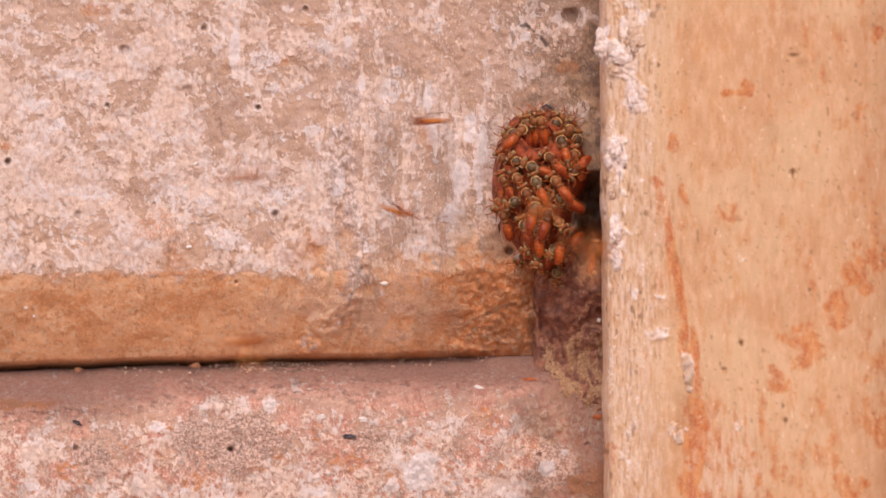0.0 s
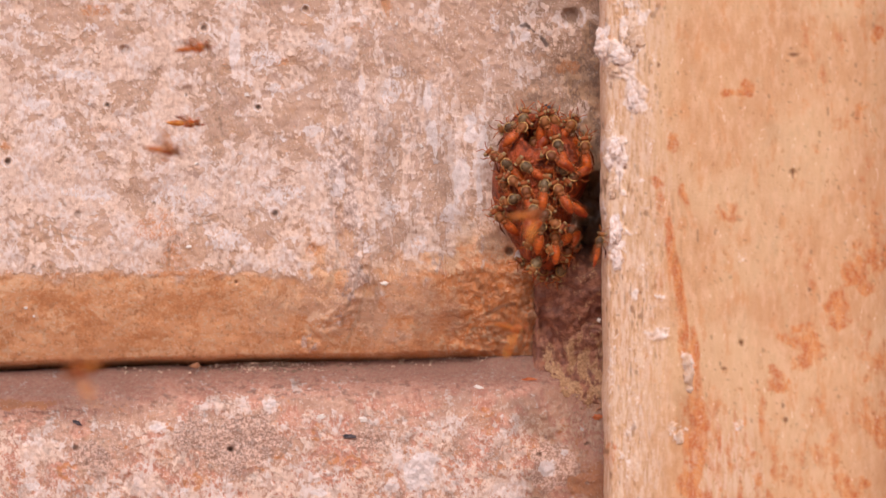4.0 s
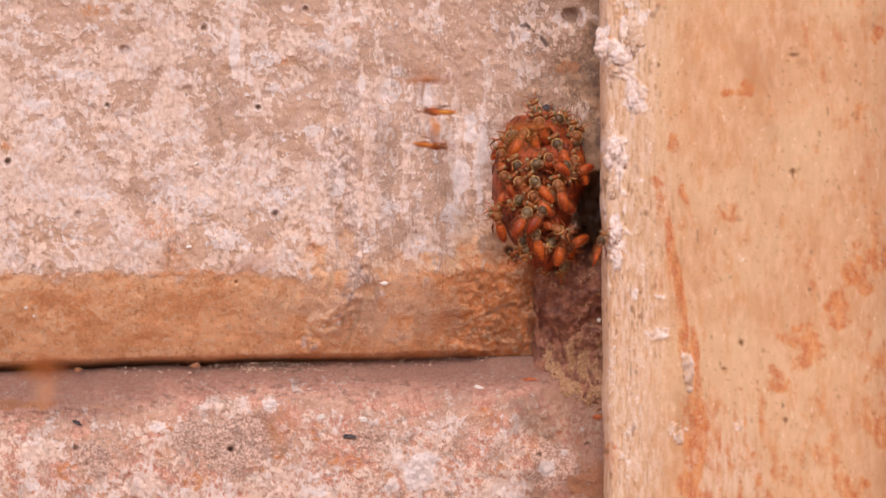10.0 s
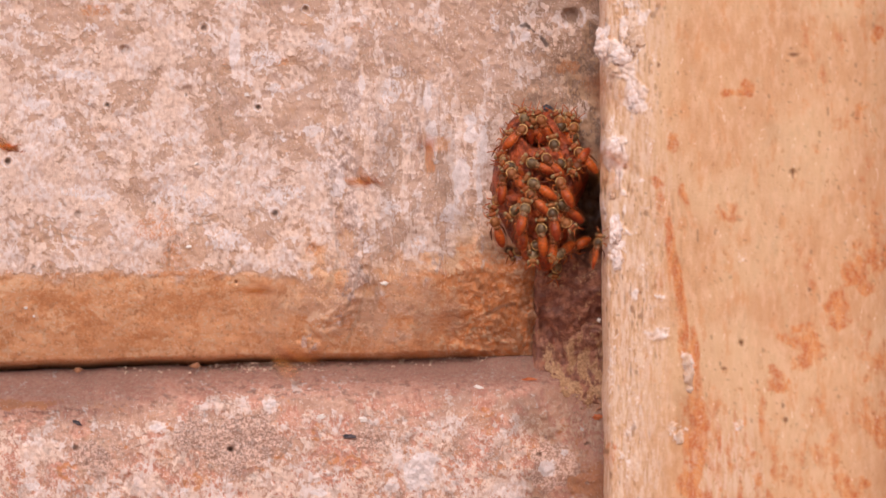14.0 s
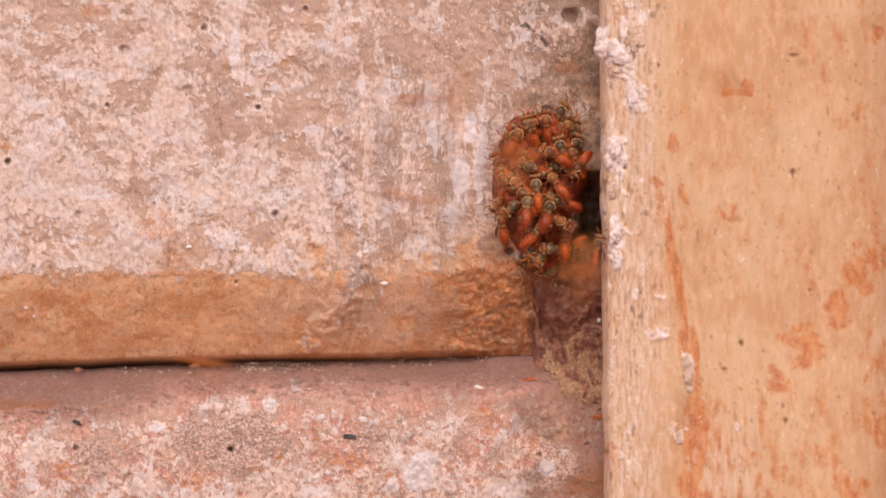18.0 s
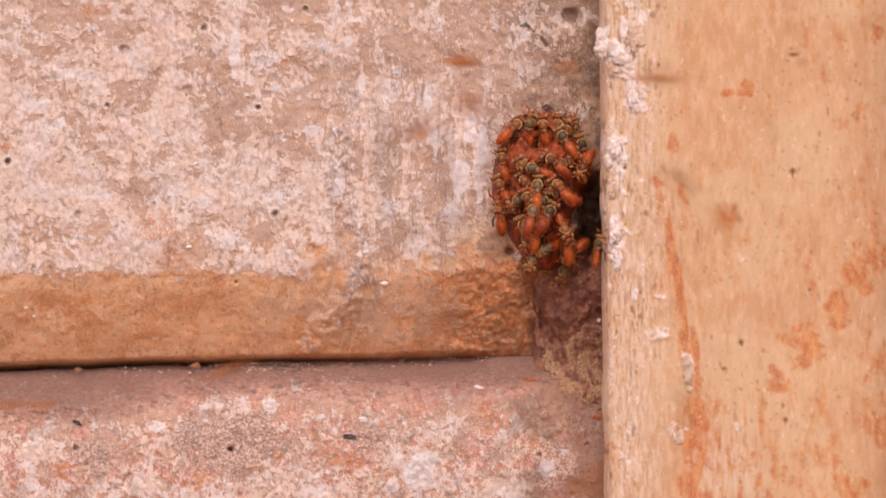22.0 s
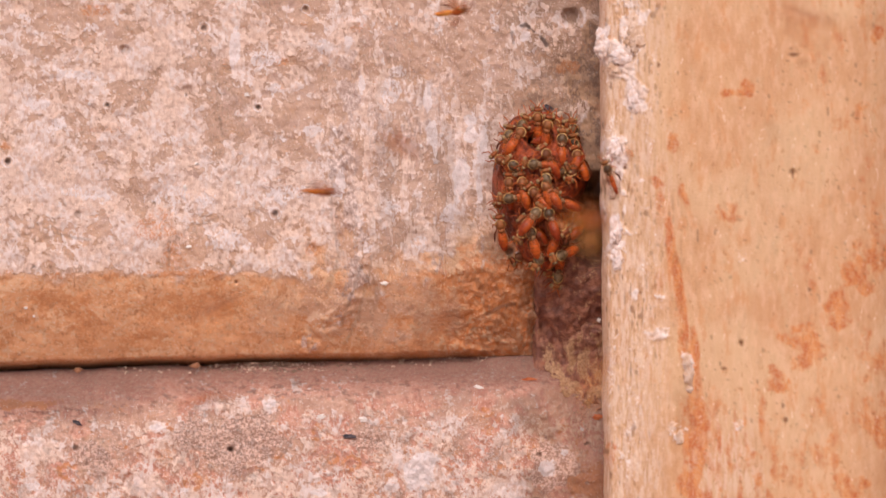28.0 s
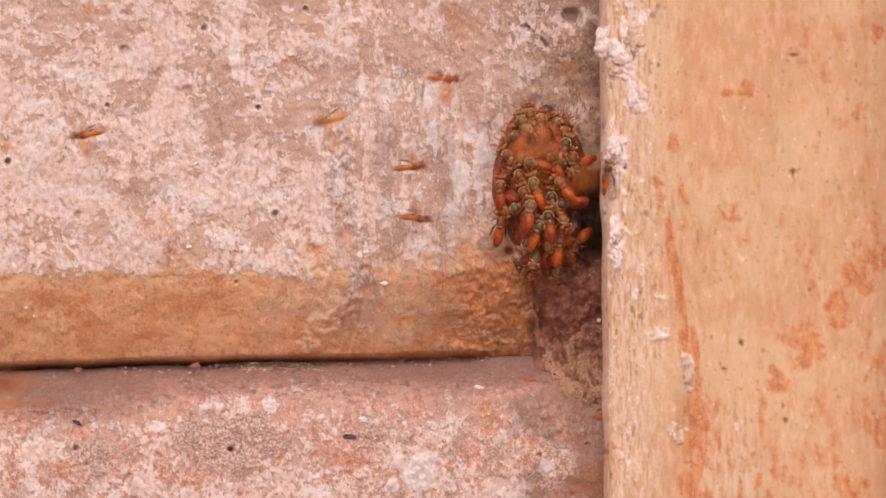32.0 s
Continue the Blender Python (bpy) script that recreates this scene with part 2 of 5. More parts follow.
def post_wood():
    m, nt, b = shader("limewashed_wood")
    fibre = grain(nt, 2300, 4, 0.65, (1, 1, 0.22))
    fine, mid, coarse = grain(nt, 4200, 3, 0.6, (1, 1, 0.8)), grain(nt, 1100, 5, 0.62, (1, 1, 0.42)), grain(nt, 150, 5, 0.65, (1, 1, 0.7))
    smear, cloud = grain(nt, 700, 5, 0.65, (1, 1, 0.35)), grain(nt, 75, 4, 0.6, (1, 1, 0.8))
    c = blend(nt, ramp(nt, coarse, 0.35, 0.65), (0.65, 0.362, 0.191), (0.735, 0.458, 0.260))
    c = blend(nt, ramp(nt, cloud, 0.46, 0.60, 0.0, 0.75), c, (0.73, 0.500, 0.300))
    c = blend(nt, ramp(nt, mid, 0.45, 0.7, 0.0, 0.6), c, (0.82, 0.57, 0.385))
    c = blend(nt, ramp(nt, mid, 0.46, 0.28, 0.0, 0.5), c, (0.60, 0.31, 0.15))
    c = blend(nt, ramp(nt, smear, 0.555, 0.63, 0.0, 0.5), c, (0.68, 0.31, 0.130))
    c = blend(nt, ramp(nt, smear, 0.41, 0.33, 0.0, 0.40), c, (0.66, 0.46, 0.27))
    worn = mask(nt, "worn")
    c = blend(nt, calc(nt, "MULTIPLY", worn, 0.45), c, (0.70, 0.505, 0.365))
    c = blend(nt, calc(nt, "MULTIPLY", worn, ramp(nt, fibre, 0.46, 0.58)), c, (0.81, 0.63, 0.505))
    c = blend(nt, calc(nt, "MULTIPLY", worn, ramp(nt, fibre, 0.42, 0.32)), c, (0.50, 0.27, 0.14))
    stain = ramp(nt, calc(nt, "ADD", mask(nt, "ochre"), calc(nt, "MULTIPLY", calc(nt, "SUBTRACT", smear, 0.5), 0.9)), 0.10, 0.95)
    c = blend(nt, calc(nt, "MULTIPLY", stain, ramp(nt, fine, 0.34, 0.60, 0.5, 0.95)), c, blend(nt, ramp(nt, mid, 0.4, 0.6), (0.58, 0.155, 0.040), (0.72, 0.30, 0.105)))
    c = blend(nt, ragged(nt, mask(nt, "lime"), mid, fine, 0.34, 0.66), c, blend(nt, ramp(nt, mid, 0.4, 0.6), (0.80, 0.63, 0.54), (0.90, 0.80, 0.77)))
    flaw = grain(nt, 1900, 3, 0.6, (1, 1, 0.45))
    c = blend(nt, ramp(nt, flaw, 0.635, 0.69, 0.0, 0.6), c, (0.52, 0.25, 0.11))
    c = blend(nt, ramp(nt, flaw, 0.345, 0.29, 0.0, 0.7), c, (0.88, 0.70, 0.54))
    c = blend(nt, ramp(nt, fine, 0.34, 0.28, 0.0, 0.55), c, (0.34, 0.16, 0.075))
    c = blend(nt, mask(nt, "grime_shade"), c, (0.20, 0.075, 0.028))
    plug(nt, b.inputs["Base Color"], c)
    plug(nt, b.inputs["Roughness"], ramp(nt, mid, 0.3, 0.7, 0.6, 0.82))
    bump(nt, b, calc(nt, "ADD", calc(nt, "MULTIPLY", fibre, calc(nt, "ADD", calc(nt, "MULTIPLY", worn, 0.6), 0.15)), calc(nt, "MULTIPLY", fine, 0.4)), 0.00016)
    return m


def crumbly(name, lo, hi, dark, scale=1800, rough=0.85, depth=0.00015, spread=(0.38, 0.62)):
    """A dull mottled surface of two tones with dark pits."""
    m, nt, b = shader(name)
    mid, fine = grain(nt, scale, 5, 0.65), grain(nt, scale * 3.1, 3, 0.6)
    c = blend(nt, ramp(nt, mid, spread[0], spread[1]), lo, hi)
    c = blend(nt, ramp(nt, fine, 0.40, 0.28, 0.0, 0.8), c, dark)
    plug(nt, b.inputs["Base Color"], c)
    plug(nt, b.inputs["Roughness"], rough)
    bump(nt, b, calc(nt, "ADD", mid, fine), depth)
    return m


def plug_resin():
    m, nt, b = shader("nest_resin")
    mid, fine, coarse = grain(nt, 900, 5, 0.7), grain(nt, 3800, 3, 0.6), grain(nt, 520, 4, 0.6, (1.8, 1, 0.55))
    dark = blend(nt, ramp(nt, mid, 0.4, 0.65), (0.20, 0.078, 0.058), (0.42, 0.195, 0.130))
    pale = blend(nt, ramp(nt, fine, 0.35, 0.65), (0.35, 0.195, 0.108), (0.55, 0.345, 0.205))
    c = blend(nt, calc(nt, "MULTIPLY", ragged(nt, mask(nt, "pale"), mid, fine, 0.3, 0.8), ramp(nt, coarse, 0.42, 0.53)), dark, pale)
    plug(nt, b.inputs["Base Color"], c)
    plug(nt, b.inputs["Roughness"], ramp(nt, mid, 0.3, 0.7, 0.45, 0.8))
    bump(nt, b, calc(nt, "ADD", mid, calc(nt, "MULTIPLY", fine, 0.5)), 0.00025)
    return m


def chitin(name, lo, hi, rough, scale=900, through=0.0, bands=0.0):
    """Insect shell of two tones with fine hair-like grain, that differs from bee to bee."""
    m, nt, b = shader(name)
    mid, fine = grain(nt, scale, 3, 0.5), grain(nt, scale * 6, 2, 0.6)
    who = nt.nodes.new("ShaderNodeObjectInfo").outputs["Random"]
    tone = calc(nt, "ADD", mid, calc(nt, "MULTIPLY", calc(nt, "SUBTRACT", who, 0.5), 0.22))
    c = blend(nt, ramp(nt, tone, 0.36, 0.64), lo, hi)
    c = blend(nt, ramp(nt, fine, 0.44, 0.32, 0.0, 0.6), c, tuple(0.35 * x for x in lo))
    if bands:
        tc, wave = nt.nodes.new("ShaderNodeTexCoord"), nt.nodes.new("ShaderNodeTexWave")
        wave.bands_direction = "Y"
        wave.inputs["Scale"].default_value, wave.inputs["Distortion"].default_value = 680, 0.6
        nt.links.new(tc.outputs["Object"], wave.inputs["Vector"])
        c = blend(nt, ramp(nt, wave.outputs["Fac"], 0.35, 0.10, 0.0, bands), c, tuple(0.3 * x for x in lo))
    plug(nt, b.inputs["Base Color"], c)
    plug(nt, b.inputs["Roughness"], ramp(nt, fine, 0.3, 0.7, rough, rough + 0.2))
    b.inputs["Specular IOR Level"].default_value = 0.32
    if through:
        b.inputs["Subsurface Weight"].default_value = through
        b.inputs["Subsurface Radius"].default_value = (0.0006, 0.0002, 0.00008)
    bump(nt, b, fine, 0.00006)
    return m


def wing_film(name, cover, lo, hi):
    m, nt, b = shader(name)
    plug(nt, b.inputs["Base Color"], blend(nt, ramp(nt, grain(nt, 1200, 3, 0.6), 0.4, 0.6), lo, hi))
    b.inputs["Roughness"].default_value = 0.25
    b.inputs["Alpha"].default_value = cover
    return m


STONE, WOOD = wall_stone(), post_wood()
PLASTER = crumbly("lime_plaster", (0.42, 0.27, 0.20), (0.58, 0.40, 0.31), (0.3, 0.18, 0.13), 60, depth=0.0006)
LIME = crumbly("lime_crust", (0.76, 0.58, 0.50), (0.91, 0.82, 0.81), (0.50, 0.30, 0.22), 1500, spread=(0.38, 0.54), depth=0.00008)
LIME_TAN = crumbly("stained_lime", (0.70, 0.47, 0.32), (0.85, 0.68, 0.57), (0.42, 0.2, 0.09), 1300)
EARTH = crumbly("red_earth", (0.30, 0.15, 0.09), (0.46, 0.26, 0.17), (0.2, 0.1, 0.06), 9, depth=0.01)
RESIN = plug_resin()
WAX = crumbly("nest_wax", (0.17, 0.032, 0.013), (0.46, 0.086, 0.024), (0.05, 0.013, 0.008), 700, rough=0.45, depth=0.0004)
THORAX = chitin("thorax_shell", (0.080, 0.044, 0.022), (0.30, 0.215, 0.120), 0.22, 700)
YELLOW = chitin("yellow_trim", (0.28, 0.12, 0.038), (0.66, 0.42, 0.17), 0.25, 1500)
HEAD = chitin("head_shell", (0.15, 0.048, 0.018), (0.34, 0.130, 0.044), 0.34)
EYE = chitin("eye_lens", (0.16, 0.10, 0.05), (0.38, 0.27, 0.14), 0.3)
AMBER = chitin("amber_abdomen", (0.27, 0.038, 0.010), (0.58, 0.125, 0.022), 0.3, 500, 0.15, 0.22)
GOLD = chitin("golden_abdomen", (0.46, 0.13, 0.022), (0.80, 0.34, 0.065), 0.35, 700, 0.2)
LEG = chitin("amber_leg", (0.28, 0.050, 0.012), (0.56, 0.145, 0.032), 0.4)
SHANK = chitin("dark_shank", (0.14, 0.034, 0.014), (0.34, 0.095, 0.030), 0.4)
WING, FOLDED = wing_film("spread_wing", 0.32, (0.60, 0.17, 0.035), (0.80, 0.36, 0.09)), wing_film("folded_wing", 0.12, (0.34, 0.065, 0.022), (0.55, 0.17, 0.06))
CHIP = crumbly("white_chip", (0.85, 0.80, 0.78), (0.93, 0.9, 0.88), (0.7, 0.6, 0.55), 1500)
SLATE = crumbly("dark_chip", (0.035, 0.033, 0.048), (0.13, 0.115, 0.13), (0.02, 0.02, 0.03), 1500)
GRIT = crumbly("joint_grit", (0.22, 0.15, 0.11), (0.66, 0.51, 0.41), (0.08, 0.05, 0.035), 600, spread=(0.42, 0.58))
CLAY = crumbly("clay_crumb", (0.26, 0.11, 0.055), (0.42, 0.20, 0.11), (0.2, 0.09, 0.05), 1500)
RUST = crumbly("orange_chip", (0.48, 0.12, 0.04), (0.62, 0.20, 0.085), (0.4, 0.1, 0.04), 1500)


# ---- unseen ground, added for its bounce light, and wall behind ----
def box(bm, lo, hi):
    m = Matrix.Translation((Vector(lo) + Vector(hi)) / 2) @ Matrix.Diagonal((*(Vector(hi) - Vector(lo)), 1))
    bmesh.ops.create_cube(bm, size=1.0, matrix=m)


ground = link_mesh("ground", [(-3000, -3000, -1.2), (3000, -3000, -1.2), (3000, 3000, -1.2), (-3000, 3000, -1.2)],
                   [(0, 1, 2, 3)], EARTH)
tagged(ground, "unseen reddish ground added below the wall to bounce light", "ground", kind="structure")
bm = bmesh.new()
box(bm, (-3.2, 0.0305, -1.2), (3.2, 0.22, 1.8))
box(bm, (-3.2, 0.001, 0.0500), (3.2, 0.0303, 1.8))
box(bm, (-3.2, 0.001, -1.2), (3.2, 0.0303, -0.0555))
box(bm, (-3.2, 0.001, -0.0553), (-0.2535, 0.0303, 0.0498))
box(bm, (0.0275, 0.004, -0.0553), (3.2, 0.0303, 0.0498))
wall = part("wall", bm, PLASTER, None)
wall.data.polygons.foreach_set("use_smooth", [False] * len(wall.data.polygons))
tagged(wall, "rough plastered wall of weathered pinkish stone blocks", "wall", kind="structure")


# ---- the two stone blocks ----
def gap_line(u):
    """Height of the open joint between the blocks."""
    return 654 - 24 * np.clip(u, -60, 1000) / 940 + 5 * (fbm(u, u * 0 + 3, 90, 3, 71) - 0.5)


def brink(u):
    """Height at which the upper block's face breaks into its chamfer."""
    return 487 + 6 * (fbm(u, u * 0, 60, 3, 5) - 0.5) - 14 * smooth(640, 900, u)


# pits: u, v, radius, depth, and how dark the hollow is coloured
PITS = [(190, 186, 4, 9, .62), (457, 190, 4.5, 10, .7), (14, 286, 6, 12, .7), (541, 16, 4.5, 8, .5), (361, 50, 6, 9, .45), (222, 90, 10, 8, .25),
        (333, 160, 11, 7, .12), (330, 169, 2.5, 6, .5), (1010, 30, 18, 15, .24), (487, 378, 6, 9, .5), (137, 380, 7, 7, .25), (418, 499, 3.5, 7, .5),
        (551, 442, 11, 5, .1), (902, 445, 9, 14, .62), (60, 473, 3, 6, .4), (272, 359, 3, 6, .4)]


def upper_depth(u, v):
    """How far the upper block's skin lies behind the wall's face, in plan units."""
    d = np.clip((v - brink(u)) / (gap_line(u) - brink(u)), 0, 1)
    y = 84 * d ** 1.28 + (60 - 34 * smooth(350, 800, u) - 24 * smooth(820, 900, u)) * smooth(0.90, 1.0, d) ** 1.6 + 4 * smooth(430, 487, v) * (1 - d)
    y = y - 7 * (fbm(u, v, 70, 4, 11) - 0.5) - (4 - 3 * smooth(0, 0.1, d)) * (fbm(u, v, 14, 3, 12) - 0.5)
    y = y - 9 * smooth(740, 900, u) * smooth(400, 500, v) * (fbm(u + 0.6 * v, v - 0.5 * u, 16, 4, 68, 0.7) - 0.3)
    vein = near_line(u, v, [(606, 240), (600, 330), (625, 400), (640, 450), (628, 500), (600, 560), (545, 612)])
    y = y - 8 * (1 - smooth(8, 34, vein)) * fbm(u, v, 12, 3, 66)
    for pu, pv, r, deep, _ in PITS:
        y = y + deep * (1 - smooth(0.55, 1.1, np.hypot(u - pu, v - pv) / r + 0.3 * (fbm(u, v, 9, 2, 23) - 0.5)))
    y = y + 170 * (1 - smooth(0.6, 1.15, np.hypot(u - 955, v - 246) / 32))
    y = y + 200 * smooth(1008, 1036, u + 20 * (fbm(u, v, 20, 3, 28) - 0.5)) * smooth(300, 345, v) * (1 - smooth(440, 500, v))
    y = y + 28 * smooth(928, 974, u + 24 * (fbm(v, v * 0, 40, 3, 29) - 0.5)) * smooth(380, 500, v)
    return y


PALE = [(90, 100, 62, 36), (135, 140, 36, 22), (70, 185, 36, 20), (275, 125, 46, 36), (320, 75, 46, 22), (480, 90, 56, 66), (415, 90, 20, 70),
        (290, 200, 46, 28), (445, 165, 26, 30), (430, 290, 50, 26), (60, 300, 50, 30), (200, 300, 70, 30), (120, 355, 90, 34), (300, 330, 60, 26),
        (400, 340, 66, 30), (560, 350, 40, 44), (380, 435, 66, 36), (500, 395, 40, 40), (240, 455, 80, 22), (100, 460, 60, 16)]
PALE_TOO = [(575, 85, 30, 26), (615, 65, 20, 26), (640, 165, 18, 26), (690, 130, 36, 40), (770, 30, 18, 30), (760, 175, 12, 44), (780, 235, 12, 34),
            (825, 205, 40, 40), (850, 235, 40, 40), (615, 290, 30, 24), (590, 390, 40, 40), (660, 380, 36, 40), (760, 370, 40, 20), (790, 415, 28, 40),
            (740, 430, 20, 22), (770, 466, 30, 14), (850, 420, 26, 30), (820, 310, 22, 40), (650, 440, 30, 30), (870, 30, 18, 30)]
BARE = [(170, 172, 34, 22), (400, 190, 56, 38), (368, 105, 20, 40), (100, 222, 60, 14), (20, 55, 30, 26), (200, 60, 40, 16), (80, 388, 36, 18), (60, 432, 56, 18),
        (340, 455, 30, 30), (470, 340, 24, 18), (720, 60, 36, 40), (800, 95, 50, 30), (830, 40, 30, 40), (735, 250, 56, 40), (900, 180, 60, 34), (880, 85, 40, 30),
        (560, 205, 44, 28), (700, 330, 40, 30), (700, 412, 34, 30), (690, 460, 40, 20), (235, 165, 26, 40), (520, 250, 30, 40)]


def patchwork(u, v):
    """Where lime holds and where the stone lies bare."""
    soft = np.zeros(np.shape(u))
    wob_u, wob_v = u + 36 * (fbm(u, v, 34, 4, 46) - 0.5), v + 36 * (fbm(u, v, 34, 4, 47) - 0.5)
    for sign, rows in ((1, PALE), (1, PALE_TOO), (-1, BARE)):
        for cu, cv, ru, rv in rows:
            d = ((wob_u - cu) / ru) ** 2 + ((wob_v - cv) / rv) ** 2
            soft = soft + sign * np.exp(-d)
    return np.clip(soft, -1, 1)


def upper_masks(u, v):
    warp_u, warp_v = u + 26 * (fbm(u, v, 60, 3, 41) - 0.5), v + 26 * (fbm(u, v, 60, 3, 42) - 0.5)
    blotch = 0.62 * fbm(warp_u, warp_v, 58, 5, 31, 0.85) + 0.38 * fbm(warp_u, warp_v, 15, 3, 35, 0.8)
    streak = 0.5 + 1.2 * (fbm(u * 1.9 + 8 * fbm(u, v, 40, 2, 43), v * 0.62, 44, 5, 33, 0.9) - 0.5)
    s = smooth(520, 640, u) * 0.75
    field = blotch * (1 - s) + streak * s + 0.30 * (fbm(u, v, 260, 2, 34) - 0.5)
    need = 0.50 - 0.05 * smooth(120, 330, v) * (1 - smooth(450, 485, v)) + 0.05 * smooth(860, 960, u) \
        + 0.03 * smooth(690, 800, u) * (1 - smooth(100, 190, v))
    loose = 0.25 + 0.75 * smooth(360, 640, u)
    under = smooth(-6 - 22 * loose, 8 + 22 * loose, v - brink(u) + 110 * loose * (fbm(u, v, 34, 4, 71) - 0.5))
    field = 0.5 + 0.8 * (field - 0.5) + 0.13 * patchwork(u, v)
    need = need + 0.42 * under - 0.10 * under * smooth(520, 580, u) * (1 - smooth(620, 700, u))
    need = need - 0.05 * smooth(540, 620, u) * (1 - smooth(840, 880, u)) * smooth(110, 170, v)
    lime = 0.45 * smooth(need - 0.14, need + 0.14, field) + 0.45 * smooth(need + 0.01, need + 0.07, field)
    hem = np.exp(-((field - need - 0.005) / 0.018) ** 2)
    bold = blots(u, v, [(815, 310, 24, 42, 1), (760, 185, 14, 42, .9), (735, 430, 18, 20, .6), (850, 260, 16, 60, .8),
                        (790, 385, 28, 30, .8), (130, 140, 40, 24, .7), (560, 350, 30, 34, .8), (300, 360, 60, 30, .6),
                        (600, 300, 24, 50, .7), (390, 430, 50, 26, .7), (20, 272, 14, 16, 1), (932, 66, 14, 14, .6), (992, 46, 8, 12, 1), (1034, 42, 9, 14, .9), (1022, 52, 12, 6, .8),
                        (450, 110, 40, 50, .6), (160, 350, 70, 26, .6), (830, 235, 20, 22, .8)], 51)
    lime = np.maximum(lime, bold * smooth(0.20, 0.50, fbm(u, v * 0.7, 13, 3, 52)))
    lime = np.maximum(lime, 0.85 * smooth(0.66 - 0.07 * smooth(520, 600, u), 0.74 - 0.07 * smooth(520, 600, u), fbm(u, v * 0.7, 8, 2, 44, 0.4)) * smooth(0.35, 0.6, fbm(u, v, 50, 3, 45)) * (1 - 0.8 * under))
    lime = lime * (1 - 0.75 * blots(u, v, [(390, 210, 40, 26, 1), (420, 170, 30, 20, 1), (790, 90, 60, 40, .5),
                                           (820, 50, 40, 50, 1), (350, 440, 24, 50, .9), (760, 340, 40, 30, .7)], 53))
    ochre = blots(u, v, [(160, 22, 34, 18, .6), (8, 258, 24, 14, .8), (500, 112, 12, 10, .6), (275, 400, 50, 36, .5),
                         (552, 440, 16, 12, .5), (640, 50, 22, 12, .4), (330, 485, 110, 9, .6), (150, 490, 120, 8, .4),
                         (305, 455, 40, 34, .55), (1008, 118, 24, 14, .7), (275, 590, 40, 18, .45),
                         (10, 485, 20, 20, .5), (170, 230, 50, 8, .4)], 54)
    ochre = np.maximum(ochre, 0.55 * smooth(0.60, 0.75, fbm(u, v, 38, 4, 55)) * (0.35 + 0.65 * under))
    for line in ([(757, 150), (757, 205)], [(770, 155), (772, 262)], [(797, 230), (798, 300)], [(812, 262), (815, 345)], [(838, 150), (840, 205)], [(850, 230), (852, 340)],
                 [(868, 215), (870, 300)], [(640, 110), (642, 165)], [(412, 30), (415, 140)], [(426, 60), (428, 150)], [(585, 60), (588, 130)], [(826, 180), (828, 250)]):
        drip = near_line(u, v, line) + 9 * (fbm(u, v * 0.5, 12, 3, 72) - 0.5)
        lime = np.maximum(lime, 0.95 * (1 - smooth(2, 7, drip)))
    ochre = np.maximum(ochre, 0.44 * hem * (1 - under) * smooth(0.4, 0.65, fbm(u, v, 60, 3, 67)))
    flecks = smooth(760, 860, u) * smooth(380, 450, v) * smooth(0.60, 0.72, fbm(u + 0.6 * v, v - 0.5 * u, 16, 4, 68, 0.7))
    lime = np.maximum(lime * (1 - 0.75 * smooth(790, 880, u) * smooth(360, 450, v)), 0.5 * flecks)
    vein = near_line(u, v, [(606, 240), (600, 330), (625, 400), (640, 450), (628, 500), (600, 560), (545, 612)])
    grey = 0.45 * (1 - smooth(3, 26, vein + 26 * (fbm(u, v, 20, 3, 56) - 0.4)))
    # greyer and darker towards the post: olive dirt plus painted corner shade
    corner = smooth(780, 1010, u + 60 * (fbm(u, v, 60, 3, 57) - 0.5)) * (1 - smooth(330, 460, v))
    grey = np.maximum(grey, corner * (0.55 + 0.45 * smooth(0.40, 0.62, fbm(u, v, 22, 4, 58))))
    grey = np.maximum(grey, 0.4 * smooth(0.58, 0.70, fbm(u, v, 80, 5, 59)) * (1 - under))
    band = 1 - smooth(8, 34, vein + 22 * (fbm(u, v, 24, 3, 65) - 0.5))
    knobs = fbm(u, v, 12, 3, 66)
    lime = np.maximum(lime, (0.95 - 0.45 * under) * band * smooth(0.50, 0.62, knobs))
    grey = np.maximum(grey, 0.3 * band * smooth(0.50, 0.38, knobs))
    rim = near_line(u, v, [(922, 44), (934, 46), (947, 58), (958, 66), (966, 80)])
    grime_shade = 0.8 * (1 - smooth(0.8, 4.2, rim + 6 * (fbm(u, v, 10, 2, 60) - 0.5)))
    grime_shade = np.maximum(grime_shade, 0.5 * (1 - smooth(1, 4, near_line(u, v, [(905, 58), (909, 76)]) + 4 * (fbm(u, v, 9, 2, 91) - 0.5))))
    crack = near_line(u, v, [(862, 556), (885, 543), (910, 538)])
    grime_shade = np.maximum(grime_shade, 0.65 * (1 - smooth(1.5, 6, crack)))
    crack = near_line(u, v, [(640, 470), (620, 530), (603, 575)])
    grime_shade = np.maximum(grime_shade, 0.30 * (1 - smooth(1, 5, crack + 5 * (fbm(u, v, 9, 2, 61) - 0.5))))
    for line in ([(96, 412), (130, 421), (160, 424)], [(18, 396), (36, 420)], [(388, 205), (394, 240)], [(700, 250), (720, 272)], [(300, 430), (298, 470)],
                 [(88, 470), (96, 482)], [(405, 462), (418, 482)], [(355, 398), (385, 385)]):
        grime_shade = np.maximum(grime_shade, 0.26 * (1 - smooth(1, 3.5, near_line(u, v, line) + 2 * (fbm(u, v, 8, 2, 70) - 0.5))))
    for pu, pv, r, deep, stain in PITS:
        grime_shade = np.maximum(grime_shade, stain * (1 - smooth(0.6, 1.05, np.hypot(u - pu, v - pv) / r)))
